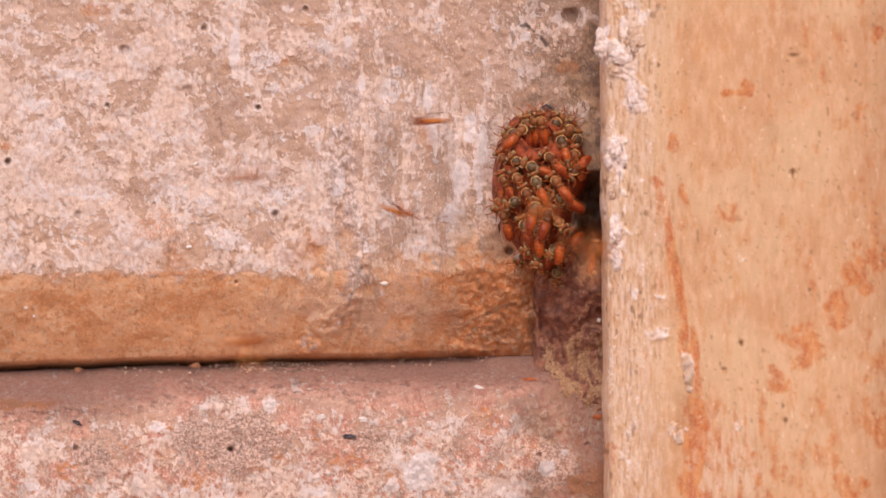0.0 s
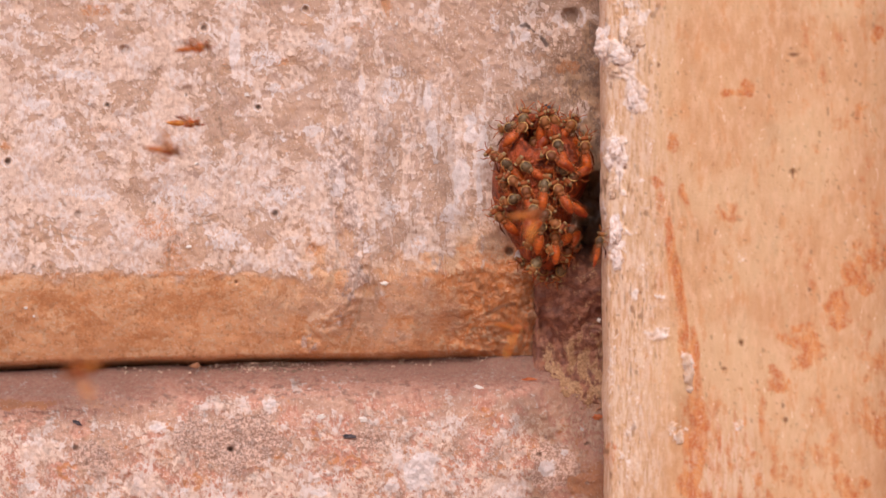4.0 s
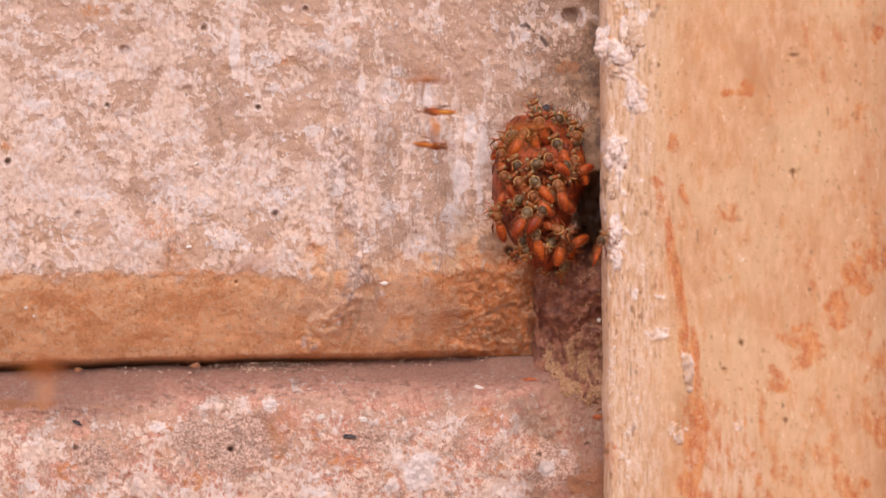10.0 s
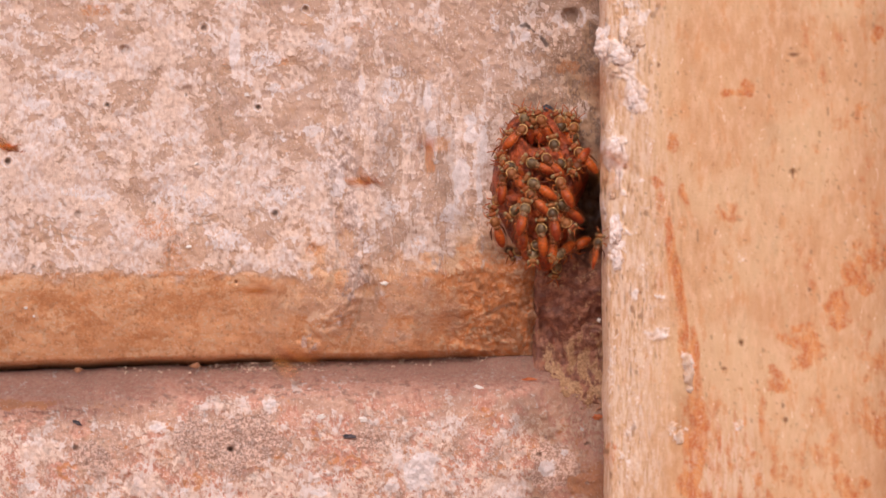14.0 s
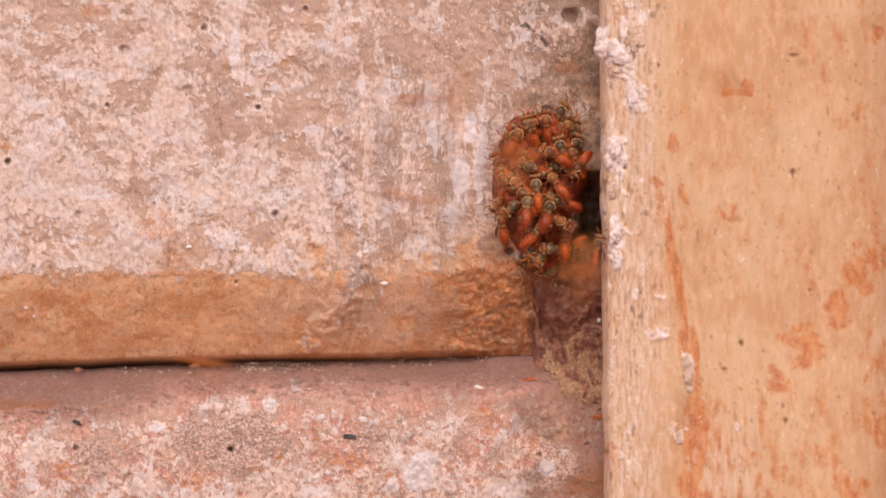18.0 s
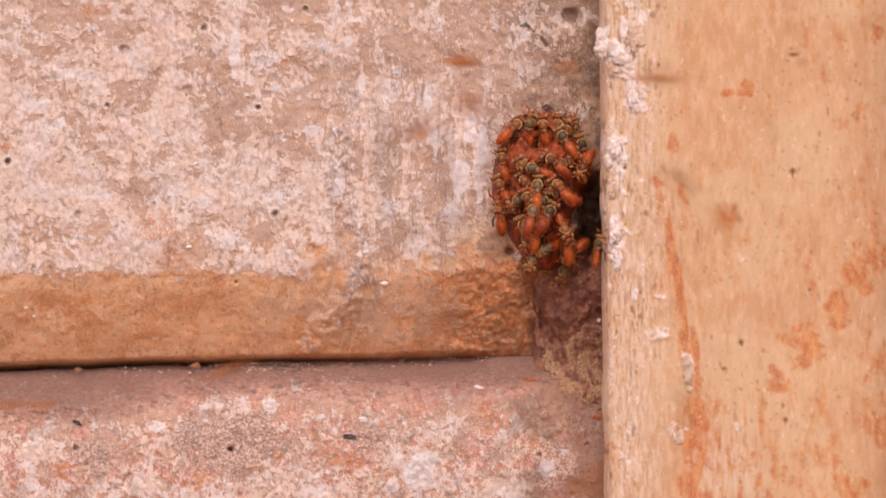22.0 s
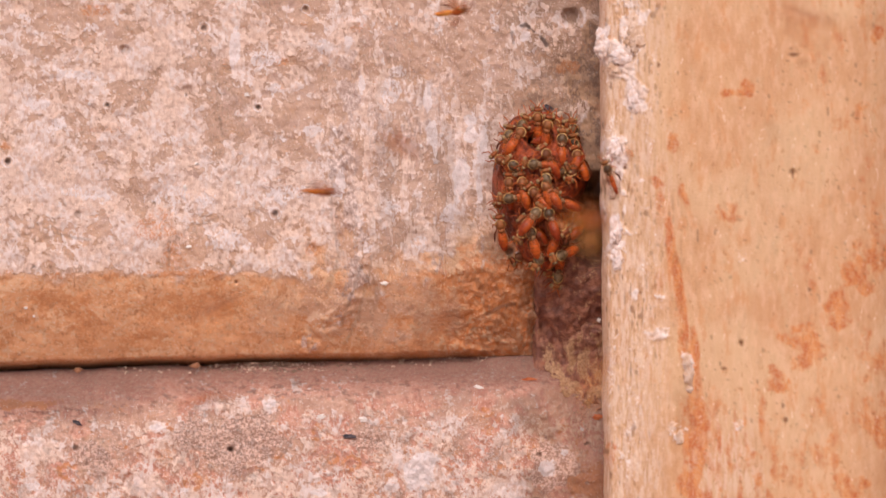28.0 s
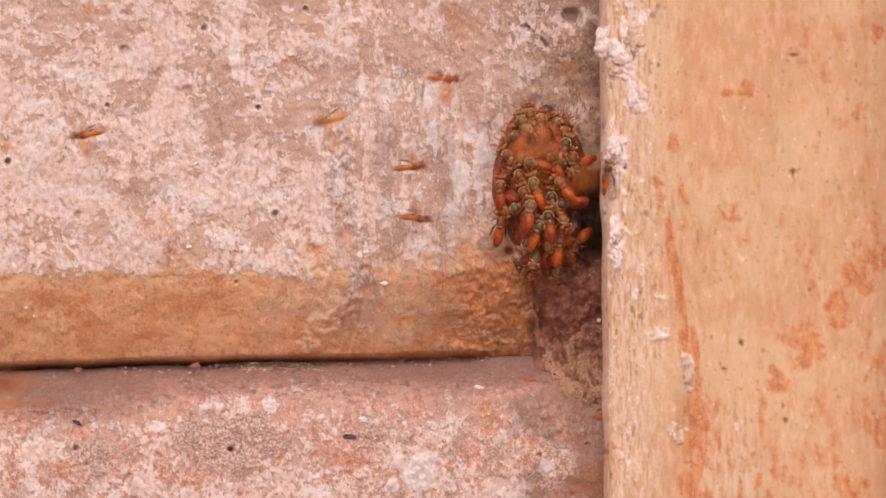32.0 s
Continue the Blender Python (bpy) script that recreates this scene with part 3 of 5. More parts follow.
    # the hollow beside and below the nest: its shade put into the colour
    grime_shade = np.maximum(grime_shade, 0.44 * smooth(915, 985, u + 30 * (fbm(u, v, 30, 3, 63) - 0.5)) * smooth(330, 480, v))
    grime_shade = np.maximum(grime_shade, 0.24 * corner * (0.5 + 0.5 * smooth(0.35, 0.6, fbm(u, v, 46, 4, 93))))
    # shade beside the post, painted in with its dirt; browns earth below too
    corner_shade = blots(u, v, [(1044, 140, 50, 140, 1), (1034, 270, 56, 110, 1), (1000, 120, 56, 70, .6), (960, 180, 60, 30, .6)], 73)
    grime_shade = np.maximum(grime_shade, 0.66 * corner_shade * (0.7 + 0.3 * smooth(0.2, 0.6, fbm(u, v, 20, 4, 74))))
    # the nest side of face and chamfer is darker, in ragged patches
    grime_shade = np.maximum(grime_shade, 0.38 * smooth(720, 850, u) * smooth(320, 420, v) * smooth(0.3, 0.6, fbm(u, v, 36, 4, 76)))
    grime_shade = np.maximum(grime_shade, 0.5 * (1 - smooth(2, 14, near_line(u, v, [(938, 470), (946, 530), (940, 590), (948, 640)]) + 14 * (fbm(u, v, 14, 3, 77) - 0.5))))
    grime_shade = np.maximum(grime_shade, 0.20 * smooth(600, 700, u) * (1 - smooth(900, 960, u)) * smooth(100, 180, v) * smooth(0.42, 0.60, fbm(u * 1.4, v * 0.6, 50, 4, 86)))
    shreds = smooth(0.60, 0.68, fbm(u * 2.3 + 6 * fbm(u, v, 30, 2, 79), v * 0.42, 30, 4, 75)) * smooth(530, 600, u) * (1 - smooth(860, 900, u)) * smooth(90, 160, v)
    smear = smooth(0.42, 0.54, fbm(u * 1.5 + 14 * fbm(u, v, 40, 2, 82), v * 0.65, 78, 3, 81))
    zone = smooth(540, 620, u) * (1 - smooth(840, 900, u)) * smooth(80, 140, v)
    lime = lime * (1 - 0.72 * zone * (1 - smear))
    lime = np.maximum(lime, 0.8 * shreds * (1 - under))
    lime = np.maximum(lime, 0.33 * smooth(0.36, 0.55, fbm(u * 1.4, v * 0.7, 36, 3, 95)) * smooth(500, 620, u) * (1 - under))
    lilac_too = 0.42 * zone * smooth(0.56, 0.64, fbm(u * 1.8, v * 0.45, 60, 4, 83)) * (1 - under)
    ridge = near_line(u, v, [(618, 110), (606, 240), (600, 330), (625, 400), (640, 450), (628, 500), (600, 560), (545, 612)])
    lilac = 0.75 * smooth(0.36, 0.56, fbm(u, v, 26, 4, 84)) * (1 - smooth(6, 34, ridge + 20 * (fbm(u, v * 0.6, 18, 3, 78) - 0.5))) * (1 - 0.25 * under)
    lilac = np.maximum(lilac, lilac_too)
    for line in ([(664, 430), (650, 500), (634, 560), (612, 606)], [(590, 300), (586, 380), (600, 450), (578, 520)]):
        grime_shade = np.maximum(grime_shade, 0.22 * (1 - smooth(1, 6, near_line(u, v, line) + 7 * (fbm(u, v, 12, 3, 87) - 0.5))))
    crumbs = blots(u, v, [(610, 540, 100, 90, 1), (520, 560, 70, 60, .7), (720, 530, 70, 50, .6)], 88) * under
    lime = np.maximum(lime, 0.75 * crumbs * smooth(0.47, 0.60, fbm(u, v, 17, 4, 89, 0.75)))
    rubble = under * (1 - smooth(18, 60, v - brink(u))) * smooth(0.44, 0.62, fbm(u, v, 15, 3, 96, 0.7)) * (1 - smooth(700, 800, u))
    lime = np.maximum(lime, 0.62 * rubble)
    lime = np.maximum(lime, 0.46 * under * smooth(0.58, 0.70, fbm(u * 0.6, v * 1.3, 30, 4, 97, 0.7)))
    chalk = blots(u, v, [(812, 318, 15, 36, .8), (832, 212, 16, 22, .7), (766, 240, 9, 34, .7), (560, 232, 26, 16, .6), (515, 345, 34, 24, .55), (690, 372, 16, 22, .55),
                         (740, 432, 16, 16, .5), (604, 320, 14, 44, .7), (462, 110, 28, 34, .55), (99, 224, 22, 14, .6), (65, 187, 26, 12, .6), (45, 54, 26, 18, .5)], 85, 0.9)
    chalk = np.maximum(chalk, blots(u, v, [(174, 52, 30, 14, .55), (290, 238, 36, 16, .55), (480, 156, 18, 22, .6), (419, 100, 10, 40, .7), (130, 135, 36, 16, .6), (300, 350, 60, 24, .5),
                         (390, 425, 44, 20, .5), (792, 388, 26, 24, .6), (850, 262, 12, 44, .6), (640, 150, 12, 28, .6), (700, 120, 22, 22, .5), (575, 85, 22, 16, .6),
                         (150, 345, 60, 20, .5), (500, 250, 20, 14, .5), (650, 440, 16, 22, .6), (870, 30, 12, 24, .5), (775, 30, 10, 28, .5), (918, 449, 6, 12, .7)], 85, 0.9))
    chalk = np.maximum(chalk, blots(u, v, [(815, 312, 15, 34, 1), (832, 240, 15, 16, .9), (858, 250, 8, 44, .8), (848, 330, 7, 34, .8), (770, 245, 5, 40, .9), (757, 178, 8, 26, .9),
                                           (640, 152, 9, 22, .8), (615, 75, 10, 14, .7), (690, 160, 22, 34, .55), (412, 100, 7, 44, .7), (1002, 44, 6, 12, .8), (930, 64, 11, 11, .7)], 94, 0.4))
    for pu, pv, r, deep, stain in PITS:
        if stain > 0.4 and r < 7 and pv < 480:
            chalk = np.maximum(chalk, 0.6 * np.exp(-((np.hypot(u - pu, v - pv) - 1.7 * r) / (0.5 * r)) ** 2))
    chalk = np.maximum(chalk, 0.62 * np.exp(-((np.hypot(u - 1010, v - 30) - 25) / 5) ** 2) * smooth(0.35, 0.6, fbm(u, v, 14, 3, 92)))
    earth = np.clip(under + (0.22 + 0.12 * smooth(380, 560, u)) * smooth(310, 475, v) * smooth(0.3, 0.6, fbm(u, v, 70, 3, 98)) + 0.9 * smooth(730, 890, u + 50 * (fbm(u, v, 40, 3, 69) - 0.5)) * smooth(350, 470, v) + 0.7 * corner_shade, 0, 1) * (1 - 0.55 * blots(u, v, [(640, 550, 110, 70, 1), (560, 520, 60, 50, .8), (730, 545, 80, 60, .7), (480, 560, 50, 40, .6)], 64))
    return {"lime": lime, "ochre": ochre, "grey": grey * (1 - 0.88 * under), "grime_shade": grime_shade, "earth": earth, "rose": 0 * u, "lilac": lilac, "chalk": chalk, "resin": smooth(700, 860, u + 70 * (fbm(u, v, 50, 3, 90) - 0.5)) * smooth(420, 480, v), "sand": 0.25 * corner * smooth(0.45, 0.6, fbm(u, v, 40, 3, 80))}


def columns(lo, fine_lo, fine_hi, step, coarse):
    a = np.arange(lo, fine_lo, coarse)
    return np.concatenate([a, np.arange(fine_lo, fine_hi + 0.1, step)])


def upper_block():
    us = columns(-3000, -30, 1126, 2.2, 60)
    vs = np.concatenate([np.linspace(-300, -24, 12), np.arange(-20, 486, 2.2)])
    f = np.linspace(0, 1, 74)[1:]
    uu, vv = np.meshgrid(us, vs)
    foot, edge = gap_line(us), brink(us)
    vv = np.where(vv > -20, -20 + (vv + 20) * (edge[None, :] + 19) / (vs[-1] + 20), vv)
    low = edge[None, :] - 1 + f[:, None] * (foot - edge + 1)[None, :]
    uu = np.concatenate([uu, np.broadcast_to(us, low.shape)])
    vv = np.concatenate([vv, low])
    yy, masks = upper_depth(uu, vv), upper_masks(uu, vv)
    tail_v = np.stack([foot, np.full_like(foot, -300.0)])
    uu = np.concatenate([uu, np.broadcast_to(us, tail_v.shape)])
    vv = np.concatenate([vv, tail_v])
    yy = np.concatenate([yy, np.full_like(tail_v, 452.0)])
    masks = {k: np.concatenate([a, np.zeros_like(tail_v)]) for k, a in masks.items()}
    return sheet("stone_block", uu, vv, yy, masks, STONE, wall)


def lower_depth(u, v):
    e = v - gap_line(u) - 5
    y = 112 * (1 - smooth(-14, 80, e)) ** 1.7 - 14 * smooth(40, 200, e)
    y = y - 6 * (fbm(u, v, 60, 4, 111) - 0.5) - (1.5 + 2 * smooth(0.5, 0.62, fbm(u, v, 120, 3, 113))) * (fbm(u, v, 11, 3, 112) - 0.5)
    y = y - 2 * smooth(0.50, 0.58, fbm(u + 10 * fbm(u, v, 20, 2, 164), v, 30, 5, 162, 0.8)) * smooth(60, 110, e)
    y = y + 30 * smooth(930, 1060, u) * (1 - smooth(700, 860, v))
    y = y - 24 * smooth(830, 890, u) * (1 - smooth(0, 30, e))
    for pu, pv, r, deep in [(408, 796, 6, 14), (134, 793, 6, 9), (1040, 788, 6, 6), (955, 805, 5, 6)]:
        y = y + deep * (1 - smooth(0.5, 1.1, np.hypot(u - pu, v - pv) / r))
    return y


def lower_masks(u, v):
    e = v - gap_line(u)
    e = e - 28 * (1 - smooth(120, 330, u)) * smooth(20, 60, e)
    blotch = fbm(u, v, 60, 6, 131, 0.86)
    need = 0.56 + 0.35 * (1 - smooth(30, 95, e)) - 0.10 * smooth(800, 880, v) + 0.12 * smooth(900, 1010, u)
    need = need - 0.05 * (1 - smooth(80, 220, u))
    lime = 0.5 * smooth(need - 0.14, need + 0.14, blotch) + 0.5 * smooth(need, need + 0.08, blotch)
    bold = blots(u, v, [(752, 832, 44, 44, 1), (60, 800, 60, 30, .7), (275, 755, 24, 14, .8), (470, 850, 40, 18, .7),
                        (970, 825, 22, 26, .8), (900, 865, 40, 22, .9), (480, 715, 16, 20, .7), (560, 875, 50, 20, .8),
                        (250, 860, 40, 30, .7)], 151, 0.28)
    lime = np.maximum(lime, bold)
    sandy = blots(u, v, [(410, 785, 110, 56, 1), (170, 815, 56, 36, 1), (660, 780, 40, 30, .6)], 152)
    lime = lime * (1 - 0.7 * sandy)
    lime = np.maximum(lime, 0.40 * smooth(60, 130, e) * (1 - smooth(900, 1000, u)) * (1 - 0.85 * sandy))
    grain_spot = fbm(u, v, 6.5, 2, 159)
    flake = fbm(u + 10 * fbm(u, v, 20, 2, 164), v, 30, 5, 162, 0.8)
    face = smooth(60, 110, e)
    lime = np.maximum(lime, 0.34 * smooth(12, 30, e) * smooth(0.56, 0.74, fbm(u, v, 15, 4, 168, 0.75)))
    speckle = smooth(0.64, 0.72, fbm(u * 0.7, v * 1.3, 7, 2, 176, 0.5)) * smooth(0.40, 0.60, fbm(u, v, 60, 3, 177))
    lime = np.maximum(lime, 0.5 * speckle * smooth(6, 24, e) * (1 - face))
    lime = np.maximum(lime, 0.62 * face * (1 - sandy) * smooth(0.53, 0.60, flake))
    lime = lime * (1 - 0.5 * face * np.exp(-((flake - 0.50) / 0.035) ** 2))
    lime = np.maximum(lime, 0.75 * sandy * smooth(0.60, 0.78, grain_spot))
    lime = np.maximum(lime, np.clip(1.7 * bold, 0, 1.25) * smooth(0.1, 0.4, fbm(u, v, 14, 3, 169)))
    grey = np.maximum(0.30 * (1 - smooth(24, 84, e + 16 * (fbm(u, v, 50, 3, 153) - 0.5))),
                      sandy * 0.45 * smooth(0.50, 0.32, fbm(u, v, 9, 3, 154)))
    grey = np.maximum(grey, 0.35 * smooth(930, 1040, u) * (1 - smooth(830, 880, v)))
    ochre = blots(u, v, [(40, 716, 90, 10, 1), (190, 720, 60, 18, .35), (620, 818, 22, 20, .5), (490, 808, 22, 7, .8),
                         (340, 855, 40, 12, .5), (1040, 850, 50, 50, .8), (590, 810, 30, 10, .4), (290, 808, 22, 20, .4)], 155)
    ochre = np.maximum(ochre, 0.6 * smooth(0.62, 0.85, fbm(u, v, 20, 5, 156, 0.85)) * smooth(50, 120, e))
    for ru, rv, rr in [(622, 820, 13), (588, 812, 9), (500, 716, 11), (340, 852, 15), (455, 838, 12), (945, 806, 12), (300, 752, 10), (690, 850, 10), (860, 730, 9),
                       (120, 835, 14), (215, 790, 9), (790, 812, 12), (1000, 760, 10), (560, 770, 8)]:
        ring = np.hypot(u - ru, (v - rv) * 1.2) + 9 * (fbm(u, v, 10, 3, 170) - 0.5)
        ochre = np.maximum(ochre, np.exp(-((ring - rr) / 5) ** 2) * smooth(0.45, 0.62, fbm(u, v, 13, 3, 172)))
    ochre = np.maximum(ochre, 0.55 * face * np.exp(-((flake - 0.50) / 0.03) ** 2) * smooth(0.35, 0.6, fbm(u, v, 40, 3, 163)))
    ochre = ochre * (1 - np.clip(1.5 * bold, 0, 1)) * (1 - 0.5 * sandy)
    # soft shade below the upper block, painted along the joint
    grime_shade = 0.72 * (1 - smooth(0, 22 + 34 * (1 - smooth(200, 620, u)), e + 10 * (fbm(u, v, 26, 3, 157) - 0.5)))
    grime_shade = np.maximum(grime_shade, sandy * 0.38 * smooth(0.66, 0.82, fbm(u, v, 7, 2, 158)))
    # the rounded edge darkened too: mauve dirt and the joint's shade together
    grime_shade = np.maximum(grime_shade, (0.60 - 0.10 * smooth(200, 500, u) + 0.10 * smooth(500, 760, u)) * (1 - smooth(20, 84 + 26 * smooth(560, 800, u), e + 24 * (fbm(u * 0.4, v, 24, 4, 160) - 0.5))))
    grime_shade = np.maximum(grime_shade, 0.6 * smooth(0.74, 0.86, fbm(u * 0.2, v, 5, 2, 161)) * (1 - smooth(30, 60, e)) * (1 - smooth(180, 300, u)))
    grime_shade = np.maximum(grime_shade, 0.25 * face * smooth(0.30, 0.16, flake))
    grime_shade = np.maximum(grime_shade, 0.62 * smooth(0.68, 0.76, fbm(u * 0.6, v * 1.4, 6, 2, 178, 0.5)) * (1 - smooth(50, 90, e)))
    for pu, pv, r, s in [(408, 796, 5, .65), (134, 793, 6, .5), (1040, 788, 7, .35), (955, 805, 5, .4)]:
        grime_shade = np.maximum(grime_shade, s * (1 - smooth(0.6, 1.1, np.hypot(u - pu, v - pv) / r)))
    # a darker line along the resin's lower rim
    grime_shade = np.maximum(grime_shade, 0.25 * (1 - smooth(2, 14, near_line(u, v, [(962, 694), (1012, 706), (1040, 722), (1064, 735)]))))
    # the end by the post is darker, with a ragged limit
    grime_shade = np.maximum(grime_shade, 0.52 * smooth(860, 1010, u + 130 * (fbm(u, v, 40, 4, 166) - 0.5)) * (1 - 0.6 * blots(u, v, [(985, 830, 40, 40, 1)], 167)))
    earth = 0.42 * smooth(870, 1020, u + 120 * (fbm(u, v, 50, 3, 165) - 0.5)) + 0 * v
    rose = (0.35 + 0.65 * smooth(0.35, 0.65, fbm(u, v, 34, 4, 171))) * smooth(-10, 10, e) * (1 - 0.6 * sandy)
    rose = np.maximum(rose, 1 - smooth(40, 90, e))
    red = blots(u, v, [(40, 712, 90, 14, 1), (200, 716, 60, 10, .5), (1045, 850, 40, 40, .7)], 173, 0.35)
    rose = np.maximum(rose * (1 - red), 1.3 * red)
    lime, grey = lime * (1 - red), grey * (1 - red)
    chalk = blots(u, v, [(746, 832, 36, 36, 1), (480, 715, 12, 16, .6), (60, 860, 30, 14, .6), (275, 757, 16, 8, .7), (560, 872, 26, 10, .7), (968, 828, 18, 20, .7), (1000, 800, 9, 7, .6), (1030, 760, 6, 5, .6), (690, 862, 24, 12, .6), (330, 868, 30, 12, .6)], 174, 0.4)
    sand = blots(u, v, [(410, 785, 112, 56, .9), (170, 815, 54, 36, .9), (660, 775, 46, 34, .6), (985, 815, 50, 60, .75), (890, 800, 40, 24, .45), (560, 740, 40, 14, .35)], 175, 0.5)
    lime = lime * (0.82 + 0.20 * smooth(770, 860, v))
    return {"lime": lime, "ochre": ochre, "grey": grey, "grime_shade": grime_shade, "earth": earth, "rose": rose, "chalk": chalk, "sand": sand}


def opening(u):
    """Width of the open joint, which closes towards the nest."""
    return 2.6 - 2.0 * smooth(250, 700, u)


def lower_block():
    us = columns(-3000, -30, 1126, 2.2, 60)
    head = gap_line(us) + opening(us)
    f = np.linspace(0, 1, 124)
    low = head[None, :] + f[:, None] ** 1.15 * (905 - head)[None, :]
    low = np.concatenate([low, np.broadcast_to(np.linspace(960, 1270, 6)[:, None], (6, len(us)))])
    uu = np.broadcast_to(us, low.shape).copy()
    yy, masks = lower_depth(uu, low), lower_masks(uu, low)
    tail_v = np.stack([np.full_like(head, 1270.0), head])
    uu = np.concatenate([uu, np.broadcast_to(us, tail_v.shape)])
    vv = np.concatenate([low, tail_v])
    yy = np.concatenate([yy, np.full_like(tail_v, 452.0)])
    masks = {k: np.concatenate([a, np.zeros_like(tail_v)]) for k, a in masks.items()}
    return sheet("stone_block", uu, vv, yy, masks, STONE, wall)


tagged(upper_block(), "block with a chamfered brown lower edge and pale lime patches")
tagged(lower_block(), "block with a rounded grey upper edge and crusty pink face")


# ---- the wooden post ----
def post_lime(u, v):
    """Where lime has dripped and crusted on the post."""
    lime = blots(u, v, [(1112, 50, 42, 80, .62), (1074, 70, 20, 60, 1), (1104, 108, 40, 30, 1), (1125, 168, 18, 34, .9), (1095, 272, 24, 36, 1), (1090, 330, 20, 36, .8),
                        (1094, 430, 20, 56, 1), (1123, 520, 12, 20, .9), (1165, 590, 24, 12, .9), (1216, 658, 16, 42, 1), (1198, 765, 18, 26, .9),
                        (1297, 575, 7, 22, .45), (1162, 533, 14, 12, .6), (1305, 750, 10, 14, .4), (1310, 455, 10, 12, .35)], 237, 0.8)
    lime = lime * smooth(0.30, 0.46, fbm(u, v, 15, 3, 242))
    return np.maximum(lime, 0.35 * smooth(0.56, 0.80, fbm(u * 1.3, v * 0.5, 30, 5, 238, 0.8)) * (1 - smooth(1110, 1230, u)))


def post_front(u, v):
    """Depth of the post's skin."""
    a, b = np.clip((u - 1064) / 18, 0, 1), np.clip((u - 1064) / 300, 0, 1)
    y = -90 - 62 * (1 - (1 - a) ** 2.2) ** 0.5 - 70 * (1 - (1 - b) ** 2) + 260 * smooth(1470, 1780, u) ** 1.5
    y = y - 9 * (fbm(u, v * 0.35, 90, 3, 211) - 0.5) - 2 * (fbm(u * 1.4, v * 0.25, 14, 3, 212) - 0.5) * (1 - smooth(1150, 1260, u))
    y = y - 3.2 * post_lime(u, v) * (0.35 + 1.1 * smooth(0.25, 0.75, fbm(u, v, 13, 4, 214, 0.8)))
    for pu, pv, r, deep in [(1403, 307, 5, 6), (1312, 608, 4, 6), (1403, 97, 9, 2), (1107, 297, 4, 6)]:
        y = y + deep * (1 - smooth(0.5, 1.1, np.hypot(u - pu, (v - pv) * 0.6) / r))
    return y


def post_masks(u, v):
    worn = (1 - smooth(1120, 1215, u + 30 * (fbm(u, v * 0.3, 50, 3, 231) - 0.5))) * 0.9
    worn = np.maximum(worn, 0.65 * smooth(650, 850, v) * smooth(1190, 1230, u) * (1 - smooth(1310, 1380, u)))
    worn = np.maximum(worn, 0.06)
    seam = near_line(u, v, [(1160, 318), (1174, 370), (1197, 470), (1213, 570), (1224, 640), (1240, 760), (1226, 880)])
    ochre = 0.85 * (1 - smooth(4, 18, seam + 22 * (fbm(u * 1.6, v * 0.3, 26, 3, 232) - 0.5))) * smooth(300, 400, v)
    seam = near_line(u, v, [(1205, 330), (1216, 365), (1226, 400)])
    ochre = np.maximum(ochre, 0.6 * (1 - smooth(2, 10, seam + 6 * (fbm(u, v, 12, 2, 233) - 0.5))))
    ochre = np.maximum(ochre, blots(u, v, [(1325, 155, 12, 20, .9), (1300, 166, 24, 9, .7), (1188, 258, 10, 20, .7), (1155, 320, 22, 14, .6),
                                           (1425, 612, 38, 50, .8), (1372, 672, 20, 34, .75), (1352, 715, 12, 16, .4), (1482, 545, 20, 34, .9),
                                           (1520, 492, 38, 34, .8), (1552, 450, 24, 40, .5), (1290, 370, 26, 22, .45), (1550, 640, 40, 40, .4),
                                           (1555, 750, 40, 60, .5)], 234))
    ochre = np.maximum(ochre, blots(u, v, [(1390, 840, 24, 24, .4), (1418, 800, 14, 30, .4), (1470, 820, 20, 18, .4), (1552, 70, 12, 30, .6),
                                           (1520, 190, 18, 14, .5), (1425, 190, 14, 40, .35), (1525, 430, 20, 20, .5), (1475, 775, 18, 16, .45),
                                           (1280, 830, 50, 60, .32), (1340, 850, 12, 50, .55), (1220, 850, 26, 40, .6), (1075, 800, 14, 30, .5), (1262, 740, 20, 90, .3), (1216, 760, 16, 60, .5), (1500, 860, 40, 40, .5), (1440, 720, 26, 30, .4)], 235))
    ochre = np.maximum(ochre, 0.36 * smooth(0.56, 0.85, fbm(u, v * 0.6, 70, 5, 236, 0.75)) * (0.4 + 0.6 * smooth(1330, 1480, u)))
    streaks = smooth(0.52, 0.68, fbm(u * 2.2, v * 0.22, 20, 3, 249)) * smooth(640, 800, v) * smooth(1226, 1250, u) * (1 - smooth(1340, 1420, u))
    ochre = np.maximum(ochre, 0.55 * streaks)
    ochre = np.clip(1.25 * ochre * (0.55 + 0.9 * smooth(0.25, 0.75, fbm(u * 1.2, v * 0.6, 16, 4, 243, 0.8))), 0, 1)
    lime = post_lime(u, v)
    # on the post only dark specks, dashes and smears
    grime_shade = np.zeros_like(u)
    for pu, pv, ru, rv in [(1403, 307, 3, 10), (1312, 608, 4, 6), (1390, 743, 5, 5), (1281, 652, 6, 3), (1433, 513, 3, 4),
                           (1404, 97, 9, 4), (1106, 297, 3, 3), (1165, 115, 3, 5), (1386, 718, 3, 5)]:
        grime_shade = np.maximum(grime_shade, 0.85 * (1 - smooth(0.6, 1.2, np.hypot((u - pu) / ru, (v - pv) / rv))))
    grime_shade = np.maximum(grime_shade, 0.35 * blots(u, v, [(1365, 235, 16, 22, .4), (1215, 720, 22, 60, .6), (1420, 110, 22, 14, .4)], 239))
    left = 1 - smooth(1130, 1230, u)
    dash = value_noise(u / 3.6, v / 14, 240)
